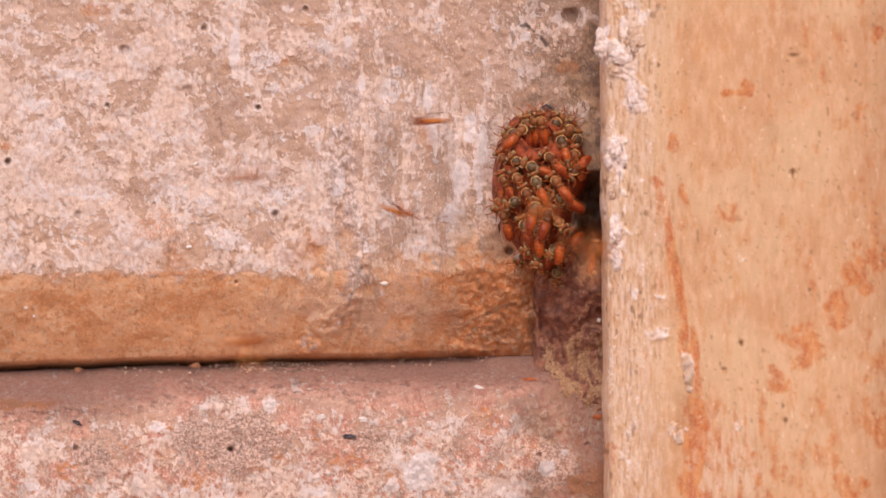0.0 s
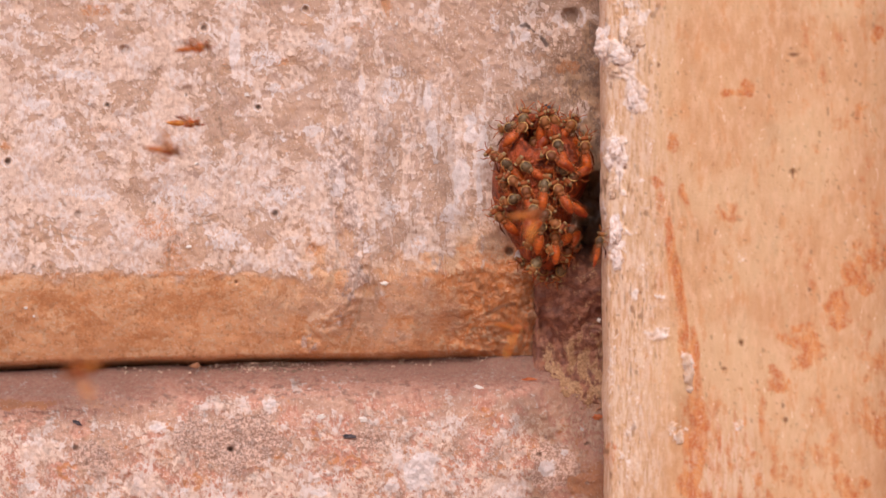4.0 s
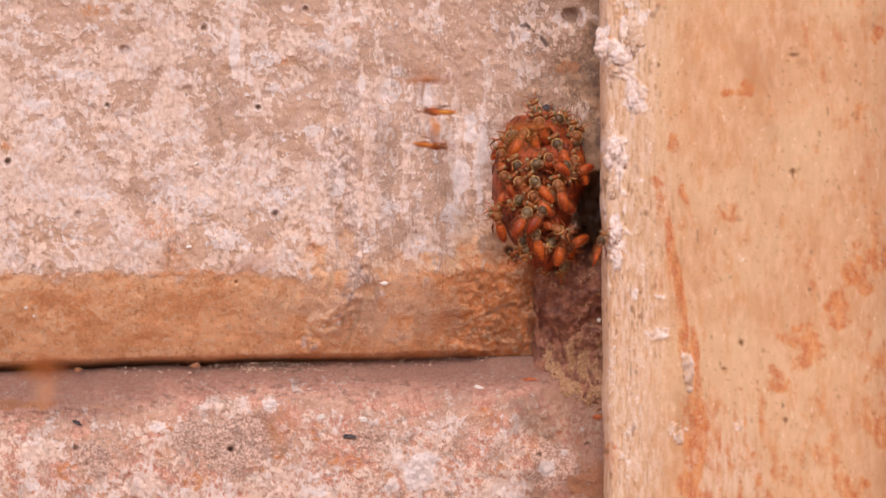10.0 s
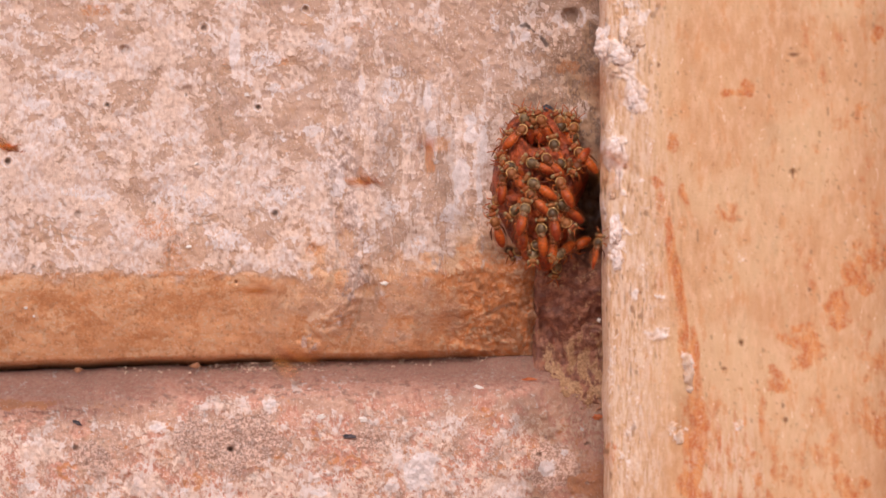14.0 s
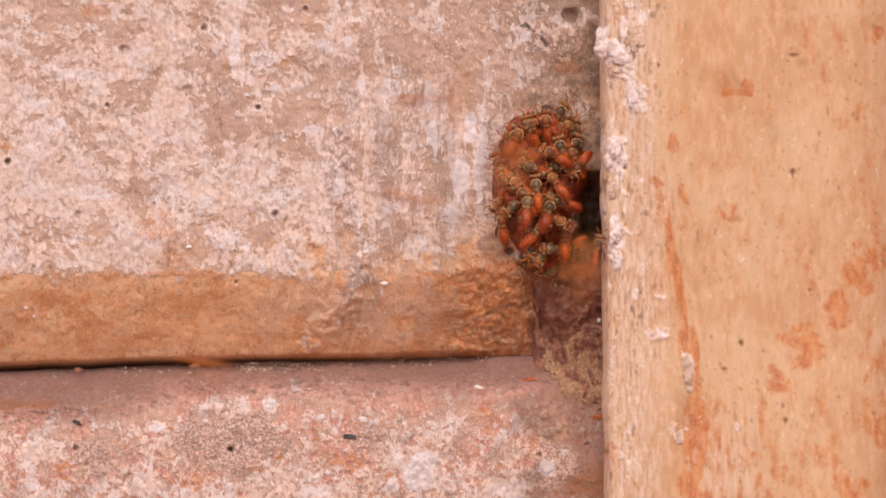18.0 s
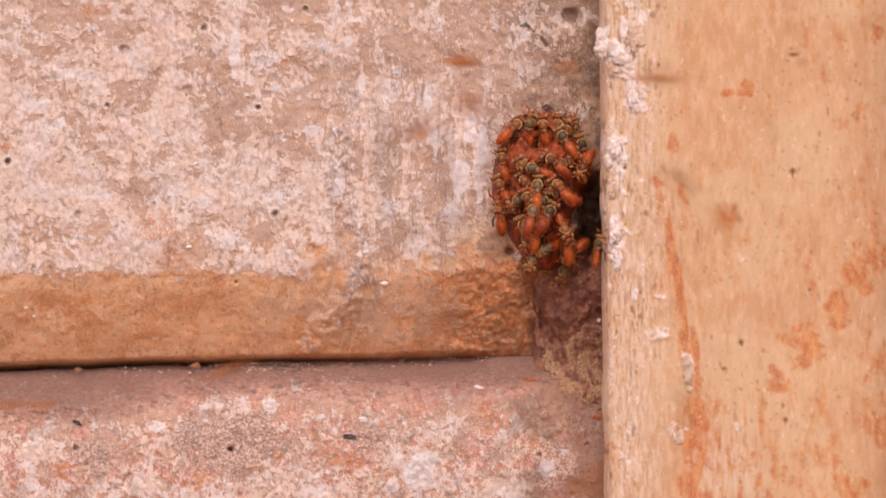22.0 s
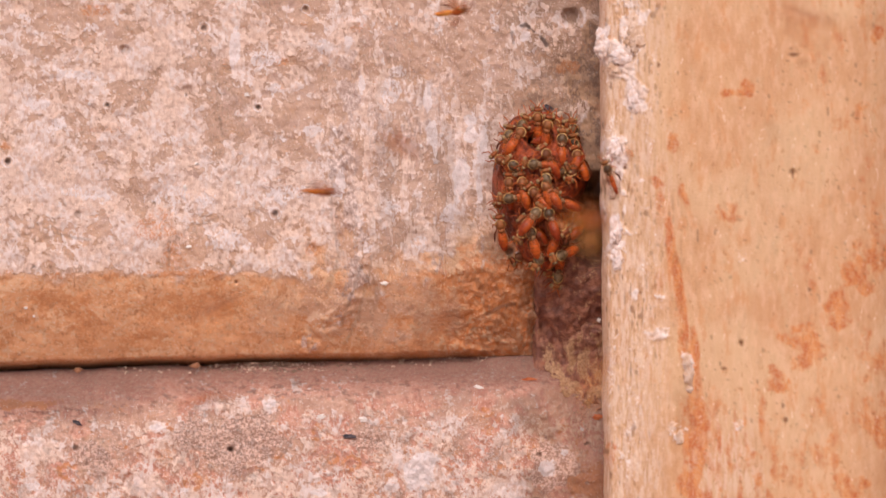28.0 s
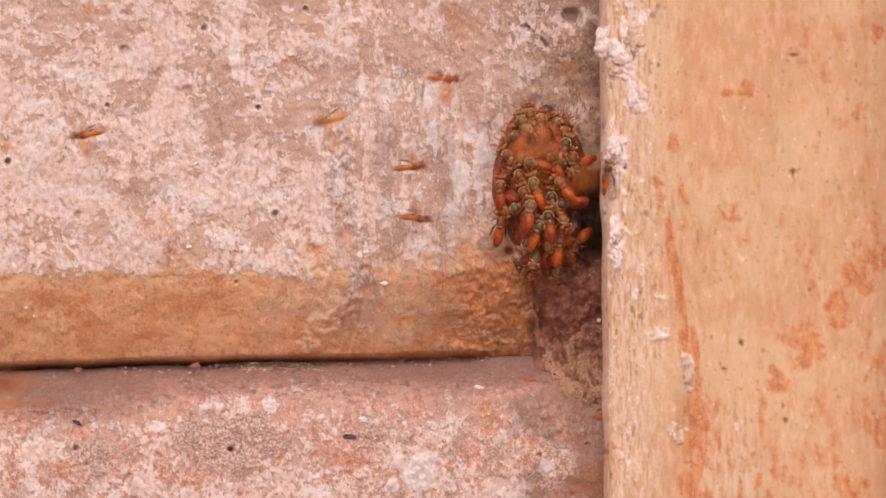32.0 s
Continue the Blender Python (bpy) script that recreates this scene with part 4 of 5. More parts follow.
    grime_shade = np.maximum(grime_shade, 0.6 * smooth(0.77, 0.87, dash) * (0.16 + 0.84 * left) * smooth(0.3, 0.6, fbm(u, v, 60, 2, 241)))
    speck = value_noise(u / 5, v / 6, 244)
    grime_shade = np.maximum(grime_shade, 0.55 * smooth(0.90, 0.95, speck) * smooth(0.45, 0.62, fbm(u, v, 90, 2, 245)))
    lime = np.maximum(lime, 0.6 * left * smooth(0.80, 0.92, value_noise(u / 7, v / 16, 246)) * smooth(0.4, 0.6, fbm(u, v, 50, 2, 247)))
    lime = np.maximum(lime, 0.12 * smooth(0.62, 0.80, fbm(u, v * 0.7, 80, 5, 248, 0.75)))
    return {"worn": worn, "ochre": ochre, "lime": lime, "grime_shade": grime_shade}


def wooden_post():
    k = np.linspace(0, 1, 220)
    us = np.concatenate([1064 + 700 * k ** 1.35])
    vs = np.concatenate([np.linspace(-26500, -80, 20), np.arange(-40, 925, 2.6), np.linspace(960, 18430, 14)])
    vv, uu = np.meshgrid(vs, us)
    yy, masks = post_front(uu, vv), post_masks(uu, vv)
    edge = 5 * (fbm(vv, vv * 0, 60, 4, 213) - 0.5) + 7 * smooth(120, 560, vv) - 4
    uu = uu + edge * (1 - smooth(1064, 1130, uu))
    back_u = np.stack([np.full_like(vs, 1764.0), uu[0] + 2])
    uu, vv = np.concatenate([uu, back_u]), np.concatenate([vv, np.stack([vs, vs])])
    yy = np.concatenate([yy, np.full_like(back_u, 58.0)])
    masks = {n: np.concatenate([a, np.zeros_like(back_u)]) for n, a in masks.items()}
    ob = sheet("wooden_post", uu, vv, yy, masks, WOOD)
    return tagged(ob, "cream limewashed wooden post with orange rust-like stains", "post")


post = wooden_post()


def crust(u, v, ru, rv, depth, seed, material=None, parent=post, sub=5):
    y = float(post_front(np.array([float(max(u, 1082))]), np.array([float(v)]))[0])
    ob = part("lime_crust", lump(seed, ru, rv, depth * 0.45, 0.5, sub), material or LIME, parent, "crumbly white lime crust")
    ob.location = spot(u, v, y)
    return ob


for i, row in enumerate([(1066, 78, 11, 22, 10), (1062, 62, 6, 10, 8), (1112, 100, 26, 14, 8), (1128, 66, 16, 26, 6), (1094, 122, 16, 14, 7), (1124, 170, 10, 22, 5),
                         (1096, 264, 15, 17, 8), (1080, 286, 9, 14, 7), (1085, 326, 9, 20, 6), (1090, 408, 10, 22, 7), (1095, 456, 10, 18, 8),
                         (1216, 640, 6, 12, 3), (1219, 664, 8, 13, 3), (1222, 688, 6, 6, 3), (1192, 754, 7, 8, 3), (1204, 774, 6, 10, 3)]):
    crust(*row, seed=i + 3, material=LIME_TAN if i in (3, 4, 8) or i > 10 else LIME)


# ---- nest: resin plug, wax funnel ----
nest = tagged(new("bee_nest"), "dark resin and amber wax bee nest entrance in the wall corner", "bee nest")
nest.location = spot(975, 600, 200)
bpy.context.view_layer.update()
NEST_BACK = nest.matrix_basis.inverted()


def settle(ob):
    ob.matrix_parent_inverse = NEST_BACK
    return ob


def resin_plug():
    us, vs = np.arange(936, 1092, 2.2), np.arange(400, 742, 2.2)
    uu, vv = np.meshgrid(us, vs)
    bottom = 650 + 84 * smooth(940, 1070, uu) + 62 * smooth(940, 985, uu) * (fbm(uu, vv, 20, 4, 315, 0.7) - 0.5)
    y = 12 + 46 * smooth(470, 620, vv) - 38 * smooth(620, 690, vv) + 40 * (1 - smooth(410, 450, vv))
    y = y + 34 * (1 - smooth(936, 952, uu)) + 190 * smooth(1010, 1044, uu + 20 * (fbm(uu, vv, 20, 3, 317) - 0.5)) * (1 - smooth(425, 478, vv))
    y = y - 16 * (fbm(uu, vv, 40, 4, 311) - 0.5) - 8 * (fbm(uu, vv, 12, 3, 312) - 0.5)
    rest = lower_depth(uu, vv) - 7 * (1 - smooth(bottom - 50, bottom + 4, vv)) - 9 * (fbm(uu, vv, 11, 4, 316, 0.7) - 0.44)
    y = y + (rest - y) * smooth(622, 676, vv) + 40 * smooth(bottom - 10, bottom + 50, vv)
    cleft = near_line(uu, vv, [(962, 572), (985, 605), (998, 640)])
    y = y + 10 * (1 - smooth(2, 12, cleft))
    pale = smooth(572, 622, vv + 30 * (fbm(uu, vv, 30, 3, 313) - 0.5)) * smooth(4, 12, cleft) * smooth(948, 972, uu) * (1 - smooth(bottom - 12, bottom + 4, vv))
    pale = np.maximum(pale, 0.5 * smooth(0.62, 0.7, fbm(uu, vv, 14, 3, 314)))
    rows = np.stack([np.full_like(us, 742.0), np.full_like(us, 400.0)])
    uu2 = np.concatenate([uu, np.broadcast_to(us, rows.shape)])
    return sheet("resin_plug", uu2, np.concatenate([vv, rows]), np.concatenate([y, np.full_like(rows, 260.0)]),
                 {"pale": np.concatenate([pale, np.zeros_like(rows)])}, RESIN, nest)


tagged(settle(resin_plug()), "dark brown resin with ochre patches")


HOLE = (955, 246)


def mound_depth(u, v):
    """Front of the wax mound, with the dark mouth near its top."""
    r = math.hypot((u - 960) / 92, (v - 340) / 142)
    y = 30 - 112 * math.sqrt(max(0.0, 1 - min(r, 1) ** 2.4))
    return y + 120 * max(0.0, 1 - (math.hypot(u - HOLE[0], v - HOLE[1]) / 19) ** 2) ** 0.6


def full(a):
    """A turn of the mound's outline, fuller in its upper half."""
    c, d = math.cos(a), math.sin(a)
    if d > 0:
        c, d = math.copysign(abs(c) ** 0.72, c), d ** 0.9
    return c, d


def mound():
    """A lumpy wax mound stuck on the stone, with a mouth that leads inside."""
    around, rings = 84, 46
    verts, faces = [], []
    for k in range(rings + 1):
        r = 1.0 - 0.985 * k / rings
        for j in range(around):
            a = 2 * math.pi * j / around
            w = 1 + 0.07 * noise.noise(Vector((math.cos(a) * 1.6, math.sin(a) * 1.6, 2.0))) + 0.03 * noise.noise(Vector((math.cos(a) * 5, math.sin(a) * 5, 4.0)))
            lean = 12 * smooth(330, 480, 340 - 142 * math.sin(a))
            c, d = full(a)
            u, v = 960 + float(lean) + (92 - float(lean)) * r * w * c, 340 - 142 * r * w * d
            if u > 960:
                u = 960 + 0.88 * (u - 960) * (1 - 0.30 * float(smooth(310, 390, v)))
            y = mound_depth(960 + 92 * r * math.cos(a), 340 - 142 * r * math.sin(a))
            y += 14 * noise.fractal(Vector((u * 0.045, v * 0.045, 0.7)), 0.7, 2.0, 4) * min(1, k / 4)
            verts.append(spot(u, v, y))
    for j in range(around):
        p = verts[j]
        verts.append(p + Vector((0, 110 * UNIT, 0)))
    for k in range(rings):
        for j in range(around):
            a, b = k * around + j, k * around + (j + 1) % around
            faces.append((a, b, b + around, a + around))
    last, skirt = rings * around, (rings + 1) * around
    faces.append(tuple(last + j for j in range(around)))
    faces += [(skirt + j, skirt + (j + 1) % around, (j + 1) % around, j) for j in range(around)]
    faces.append(tuple(skirt + j for j in reversed(range(around))))
    return link_mesh("wax_mound", verts, faces, WAX, nest, "red-brown wax mound with a dark mouth")


settle(mound())


# ---- bees ----
MM = 0.00095
FLY_MM = 0.00078


def scaled(mm, points):
    return [Vector(p) * mm for p in points]


def bee(flying, slim=False, ruddy=False):
    """One small stingless bee, head towards +y, back towards +z, with its parts; a slim one is drawn out and holds its wings folded, a ruddy one is amber all over."""
    mm = FLY_MM if flying or slim else 0.97 * MM if ruddy else MM
    girth = 0.40 if slim else 0.46 if flying else 0.68
    root = new("bee")
    bm = bmesh.new()
    ball(bm, (0, 0, 0), (0.66 * mm, 0.74 * mm, 0.62 * mm), 16, 10)
    ball(bm, (0, -0.70 * mm, 0.22 * mm), (0.48 * mm, 0.34 * mm, 0.34 * mm), 10, 6)
    thorax = part("thorax", bm, LEG if flying else HEAD if ruddy else THORAX, root, "amber-brown thorax" if flying or ruddy else "dark grey-brown thorax")
    bm = bmesh.new()
    span = 190 if ruddy else 300
    rim = [(0.66 * math.cos(a), 0.73 * math.sin(a), 0.16) for a in (math.radians(-20 + span * k / 18) for k in range(19))]
    tube(bm, scaled(mm, rim), [(0.045 + 0.06 * abs(math.sin(k * 0.9))) * mm for k in range(19)], 5)
    part("yellow_rim", bm, YELLOW, thorax, "yellow edge of the thorax")
    bm = bmesh.new()
    ball(bm, (0, 1.08 * mm, -0.12 * mm), (0.66 * mm, 0.34 * mm, 0.56 * mm), 14, 9)
    head = part("head", bm, SHANK if ruddy else HEAD, root, "dark head with a yellowish face")
    bm = bmesh.new()
    ball(bm, (0, 1.32 * mm, -0.32 * mm), (0.36 * mm, 0.18 * mm, 0.32 * mm), 10, 6)
    part("face", bm, YELLOW, head, "yellow face plate")
    for s in (-1, 1):
        bm = bmesh.new()
        ball(bm, (0.58 * s * mm, 1.15 * mm, -0.06 * mm), (0.20 * mm, 0.28 * mm, 0.44 * mm), 10, 8)
        part("eye", bm, SHANK if flying else EYE, head, "dark amber eye" if flying else "greenish grey eye")
        bm = bmesh.new()
        tube(bm, scaled(mm, [(0.16 * s, 1.38, 0.05), (0.30 * s, 1.8, 0.26), (0.62 * s, 2.1, 0.08), (0.9 * s, 2.35, -0.15)]),
             [0.06 * mm, 0.055 * mm, 0.06 * mm, 0.05 * mm], 5)
        part("antenna", bm, LEG, head)
    bm = bmesh.new()

    def belly(p):
        t = p.y
        ring = 1 + 0.045 * math.cos(t * 14)
        return Vector((p.x * (1 - 0.22 * max(-t, 0)) * ring, t, p.z * (1 - 0.25 * max(-t, 0)) * ring - 0.25 * max(-t, 0) ** 2))

    ball(bm, (0, (-2.3 if slim else -2.05) * mm, -0.05 * mm), (girth * mm, (1.7 if slim else 1.45) * mm, girth * 0.92 * mm), 14, 18, Matrix.Identity(4), belly)
    # the poles of the ball lie up and down, so its rings follow the belly's shape
    part("abdomen", bm, GOLD if flying else AMBER, root, "golden abdomen" if flying else "amber abdomen")
    for s in (-1, 1):
        for k, (y0, y1, y2, fall) in enumerate([(0.55, 1.0, 1.55, 0.75), (0.05, 0.1, -0.35, 0.85), (-0.45, -1.2, -2.3, 0.95)]):
            drop = 0.8 if flying else 1.0
            out = 0.5 if flying else 0.58
            bm = bmesh.new()
            tube(bm, scaled(mm, [(0.45 * s, y0, -0.45), (1.15 * s * out, (y0 + y1) / 2 + 0.05, -0.35 * drop), (1.45 * s * out, y1, -fall * drop),
                             (1.55 * s * out, (y1 + y2) / 2, -fall * drop - 0.2), (1.7 * s * out, y2, -fall * drop - 0.25)]),
                 [0.07 * mm, 0.085 * mm, (0.14 if k == 2 else 0.075) * mm, (0.11 if k == 2 else 0.05) * mm, 0.035 * mm], 6)
            part("leg", bm, SHANK if k == 2 else LEG, root, "long dark hind leg" if k == 2 else "")
    wings = []
    for s in (-1, 1):
        bm = bmesh.new()
        outline = [(0, 0.10), (1.2, 0.42), (2.6, 0.46), (3.7, 0.20), (4.05, -0.25), (3.6, -0.75), (2.5, -1.05), (1.2, -0.75), (0.2, -0.25)]
        outline = outline if flying else [(0.8 * x, 0.85 * y) for x, y in outline]
        top = [bm.verts.new(Vector((x * s, y, 0.03 + 0.05 * math.sin(x * 2))) * mm) for x, y in outline]
        low = [bm.verts.new(Vector((x * s, y, 0.05 * math.sin(x * 2))) * mm) for x, y in outline]
        bm.faces.new(top if s > 0 else top[::-1])
        bm.faces.new(low[::-1] if s > 0 else low)
        for j in range(len(outline)):
            a, b = j, (j + 1) % len(outline)
            bm.faces.new((top[a], low[a], low[b], top[b]) if s > 0 else (top[b], low[b], low[a], top[a]))
        wing = part("wing", bm, WING if flying else FOLDED, root, "clear amber-tinted wing")
        wing.data.polygons.foreach_set("use_smooth", [False] * len(wing.data.polygons))
        wing.matrix_basis = wing_pose(s, 10) if flying else pose(0.30 * s * mm, -0.20 * mm, 0.66 * mm, -8, 14 * s, -84 * s)
        wings.append(wing)
    return root


def wing_pose(s, lift):
    return pose(0.45 * s * FLY_MM, 0.1 * FLY_MM, 0.60 * FLY_MM, 0, -lift * s, -12 * s)


def stance(u, v, y, heading, tilt=0.0, roll=0.0):
    """Pose of a bee: heading in degrees from straight up, clockwise as seen from in front; its back faces the front."""
    base = pose(0, 0, 0, 90, 0, 0)
    return Matrix.Translation(spot(u, v, y)) @ pose(0, 0, 0, 0, heading, 0) @ base @ pose(0, 0, 0, tilt, roll, 0)


def gather():
    """The guards that crowd the nest's mouth, each with the place it keeps to."""
    rng = random.Random(7)
    places = []
    for _ in range(6000):
        a, r = rng.uniform(0, 2 * math.pi), math.sqrt(rng.random())
        c, d = full(a)
        u, v = 960 + 84 * r * c, 340 - 128 * r * d
        if u > 1034 or u > 1006 and v > 318 or v > 392 and u < 926:
            continue
        if all(math.hypot(u - p[0], (v - p[1]) * 0.9) > 23.0 for p in places) and math.hypot(u - HOLE[0], v - HOLE[1]) > 15:
            places.append((u, v))
    places += [(985, 482), (958, 466), (908, 236), (931, 221), (957, 216), (984, 219), (1007, 230), (HOLE[0] + 4, HOLE[1] + 6)]
    kinds = (bee(False), bee(False, ruddy=True))
    used, made = set(), []
    for u, v in places:
        y = mound_depth(u, v) - 14 + rng.uniform(-11, 9)
        if v > 455:
            y = 4 - rng.uniform(0, 12)
        if (rng.random() < 0.82 or v < 300) and v < 425:
            heading, tilt = rng.gauss(0, 34) + 24 * (u - 966) / 92, rng.uniform(-13, 14)
        else:
            heading, tilt = 180 + rng.gauss(0, 34) - 16 * (u - 966) / 92, rng.uniform(10, 40)
        m = stance(u, v, y, heading, tilt, rng.uniform(-25, 25))
        which = 1 if rng.random() < 0.52 else 0
        ob = copy_thing(kinds[which], m) if which in used else kinds[which]
        used.add(which)
        ob.matrix_basis = m
        tagged(ob, ("amber and grey-green", "ruddy amber")[which] + " stingless bee clinging to the nest mouth", "bee", "guard bees on the nest mouth")
        made.append((ob, u, v, y, heading, tilt))
    return made


guards = gather()
edge_bee = tagged(bee(False, True), "amber stingless bee clinging to the post's edge", "bee")


# ---- chips and crumbs stuck to the wall ----
def chip(name, u, v, y, ru, rv, turn, material, label, seed):
    ob = part(name, lump(seed, ru, rv, 2.2, 0.75, 3), material, None)
    ob.data.polygons.foreach_set("use_smooth", [False] * len(ob.data.polygons))
    ob.matrix_basis = Matrix.Translation(spot(u, v, y)) @ pose(0, 0, 0, 0, turn, 0)
    return tagged(ob, label, "chip")


def on_upper(u, v):
    return float(upper_depth(np.array([float(u)]), np.array([float(v)]))[0]) - 1


def on_lower(u, v):
    return float(lower_depth(np.array([float(u)]), np.array([float(v)]))[0]) - 1


chip("plaster_chip", 680, 502, on_upper(680, 502), 5.5, 3.2, 0, CHIP, "small white plaster chip stuck on the chamfer", 1)
chip("plaster_chip", 848, 686, on_lower(848, 686), 8, 3, 20, CHIP, "thin white plaster sliver on the lower block", 2)
chip("plaster_chip", 568, 738, on_lower(568, 738), 7, 4, -5, CHIP, "small white plaster chip on the lower block", 3)
chip("plaster_chip", 643, 742, on_lower(643, 742), 6, 4.5, 0, CHIP, "pale grey plaster flake on the lower block", 13)
chip("slate_chip", 619, 773, on_lower(619, 773), 11, 2.9, 3, SLATE, "dark bluish flake stuck on the lower block", 4)
chip("slate_chip", 137, 749, on_lower(137, 749), 8, 2.6, 28, SLATE, "dark bluish flake stuck on the lower block", 5)
chip("rust_chip", 936, 672, on_lower(936, 672), 12, 2.4, -4, RUST, "orange sliver lying on the lower block's edge", 6)
chip("slate_chip", 968, 190, on_upper(968, 190) - 3, 8, 4, 8, SLATE, "dark bluish flake above the nest mouth", 11)
chip("plaster_chip", 988, 200, on_upper(988, 200), 10, 7, 0, GRIT, "pale grey flake above the nest mouth", 12)
for k, (u, v, ru, rv) in enumerate([(158, 184, 2.5, 2.5), (437, 168, 4, 3.5), (334, 437, 4.5, 3), (327, 331, 2.5, 4), (422, 324, 4, 3), (746, 259, 2.5, 2.5),
                                    (348, 290, 3, 2.5), (46, 545, 3, 2), (702, 42, 2, 4), (60, 560, 2, 2)]):
    chip("plaster_chip", u, v, on_upper(u, v), ru, rv, 0, CHIP, "tiny white plaster crumb stuck on the stone", 20 + k)
chip("rust_chip", 1058, 738, on_lower(1058, 738) - 2, 8, 4, -10, RUST, "orange-red flake in the corner by the post", 31)
chip("plaster_chip", 1060, 567, 20, 3, 3, 0, CHIP, "tiny white plaster crumb in the corner", 7)
chip("clay_crumb", 345, 647, 66, 7, 4, 0, CLAY, "brown crumb caught in the open joint", 8)
chip("clay_crumb", 138, 655, 66, 6, 3.5, 0, CLAY, "brown crumb caught in the open joint", 9)


def joint_crumbs():
    """Grey and tan grit that lies along the open joint."""
    rng = random.Random(5)
    bm = bmesh.new()
    for k in range(370):
        u = rng.gauss(465, 60) if k < 250 else rng.gauss(700, 130) if k < 330 else rng.uniform(200, 420)
        g = float(gap_line(np.array([u]))[0])
        v, r = g + 1 + 17 * rng.random() ** 1.6, rng.uniform(0.7, 2.3) * (1.5 if rng.random() < 0.1 else 1)
        at = spot(u, v, on_lower(u, max(v, g + 6)) - 1)
        made = bmesh.ops.create_icosphere(bm, subdivisions=1, radius=1.0)["verts"]
        for p in made:
            q = p.co * (1 + 0.7 * noise.noise(p.co * 2 + Vector((k, 0, 0))))
            p.co = at + Vector((q.x * r * 1.3, q.y * r * 0.8, q.z * r * 0.9)) * UNIT
    ob = part("grit", bm, GRIT, None)
    return tagged(ob, "grey and tan grit caught along the open joint", "grit", kind="stuff")


joint_crumbs()


# ---- bees in the air ----
flier = tagged(bee(True), "amber stingless bee hovering before the wall with spread wings", "bee", "hovering bees")
FLOCK = [flier] + [copy_thing(flier, stance(100 * i, 100, -200, 90)) for i in range(1, 10)]


def fly(ob, rows, seed):
    """Key a darting bee: rows of seconds, u, v, depth, heading and speed; it sweeps through each place and sways between."""
    rng = random.Random(seed)
    keys = []
    rows = [(t, u, v, y, math.copysign(90 + 0.4 * (abs(h) - 90), h), speed) for t, u, v, y, h, speed in rows]
    for i, (t, u, v, y, h, speed) in enumerate(rows):
        roll = (72 + rng.uniform(-25, 15) if y > -1000 else 14) * (1 if h > 0 else -1)
        way = radians(rng.choice((0, 180)) + rng.gauss(0, 16 if speed < 12 else 40))
        speed = speed * (0.6 if y > -300 else 1.1)
        du, dv = speed * 2 * math.cos(way), speed * 2 * math.sin(way)
        for k in (-1, 0, 1):
            if 0 <= t + k / 15 <= 32:
                keys.append((t + k / 15, stance(u + k * du, v + k * dv, y, h, 0, roll)))
        if i + 1 < len(rows):
            t2, u2, v2, y2, h2, _ = rows[i + 1]
            steps = max(3, round((t2 - t) / 0.2))
            for k in range(1, steps):
                f = k / steps
                if 0.16 < f * (t2 - t) < t2 - t - 0.16:
                    e = f * f * (3 - 2 * f)
                    keys.append((t + (t2 - t) * f, stance(u + (u2 - u) * e + rng.uniform(-75, 75), v + (v2 - v) * e + rng.uniform(-45, 45),
                                 y + (y2 - y) * e + rng.uniform(-20, 20), h + (h2 - h) * e + rng.uniform(-12, 12), 0, roll)))
    walk(ob, keys)
    wings = [c for c in ob.children if c.name.startswith("wing")]
    for s, wing in zip((-1, 1), wings):
        walk(wing, [(k / 15, wing_pose(s, 12 + 38 * (1 if (k + seed) % 2 else -1))) for k in range(481)])


def crawl(ob, u, v, y, heading, tilt, seed):
    """Key a guard that shuffles about its place."""
    rng = random.Random(seed)
    keys, du, dv, dh = [], 0.0, 0.0, 0.0
    roll = rng.uniform(-25, 25)
    t = 0.0
    while t < 32.0:
        keys.append((t, stance(u + du, v + dv, y, heading + dh, tilt, roll)))
        du, dv = 0.6 * du + rng.gauss(0, 6), 0.6 * dv + rng.gauss(0, 6)
        dh = 0.7 * dh + rng.gauss(0, 11)
        t += rng.choice((0.4, 0.7, 1.1))
    keys.append((32.0, stance(u + du, v + dv, y, heading + dh, tilt, roll)))
    walk(ob, keys)


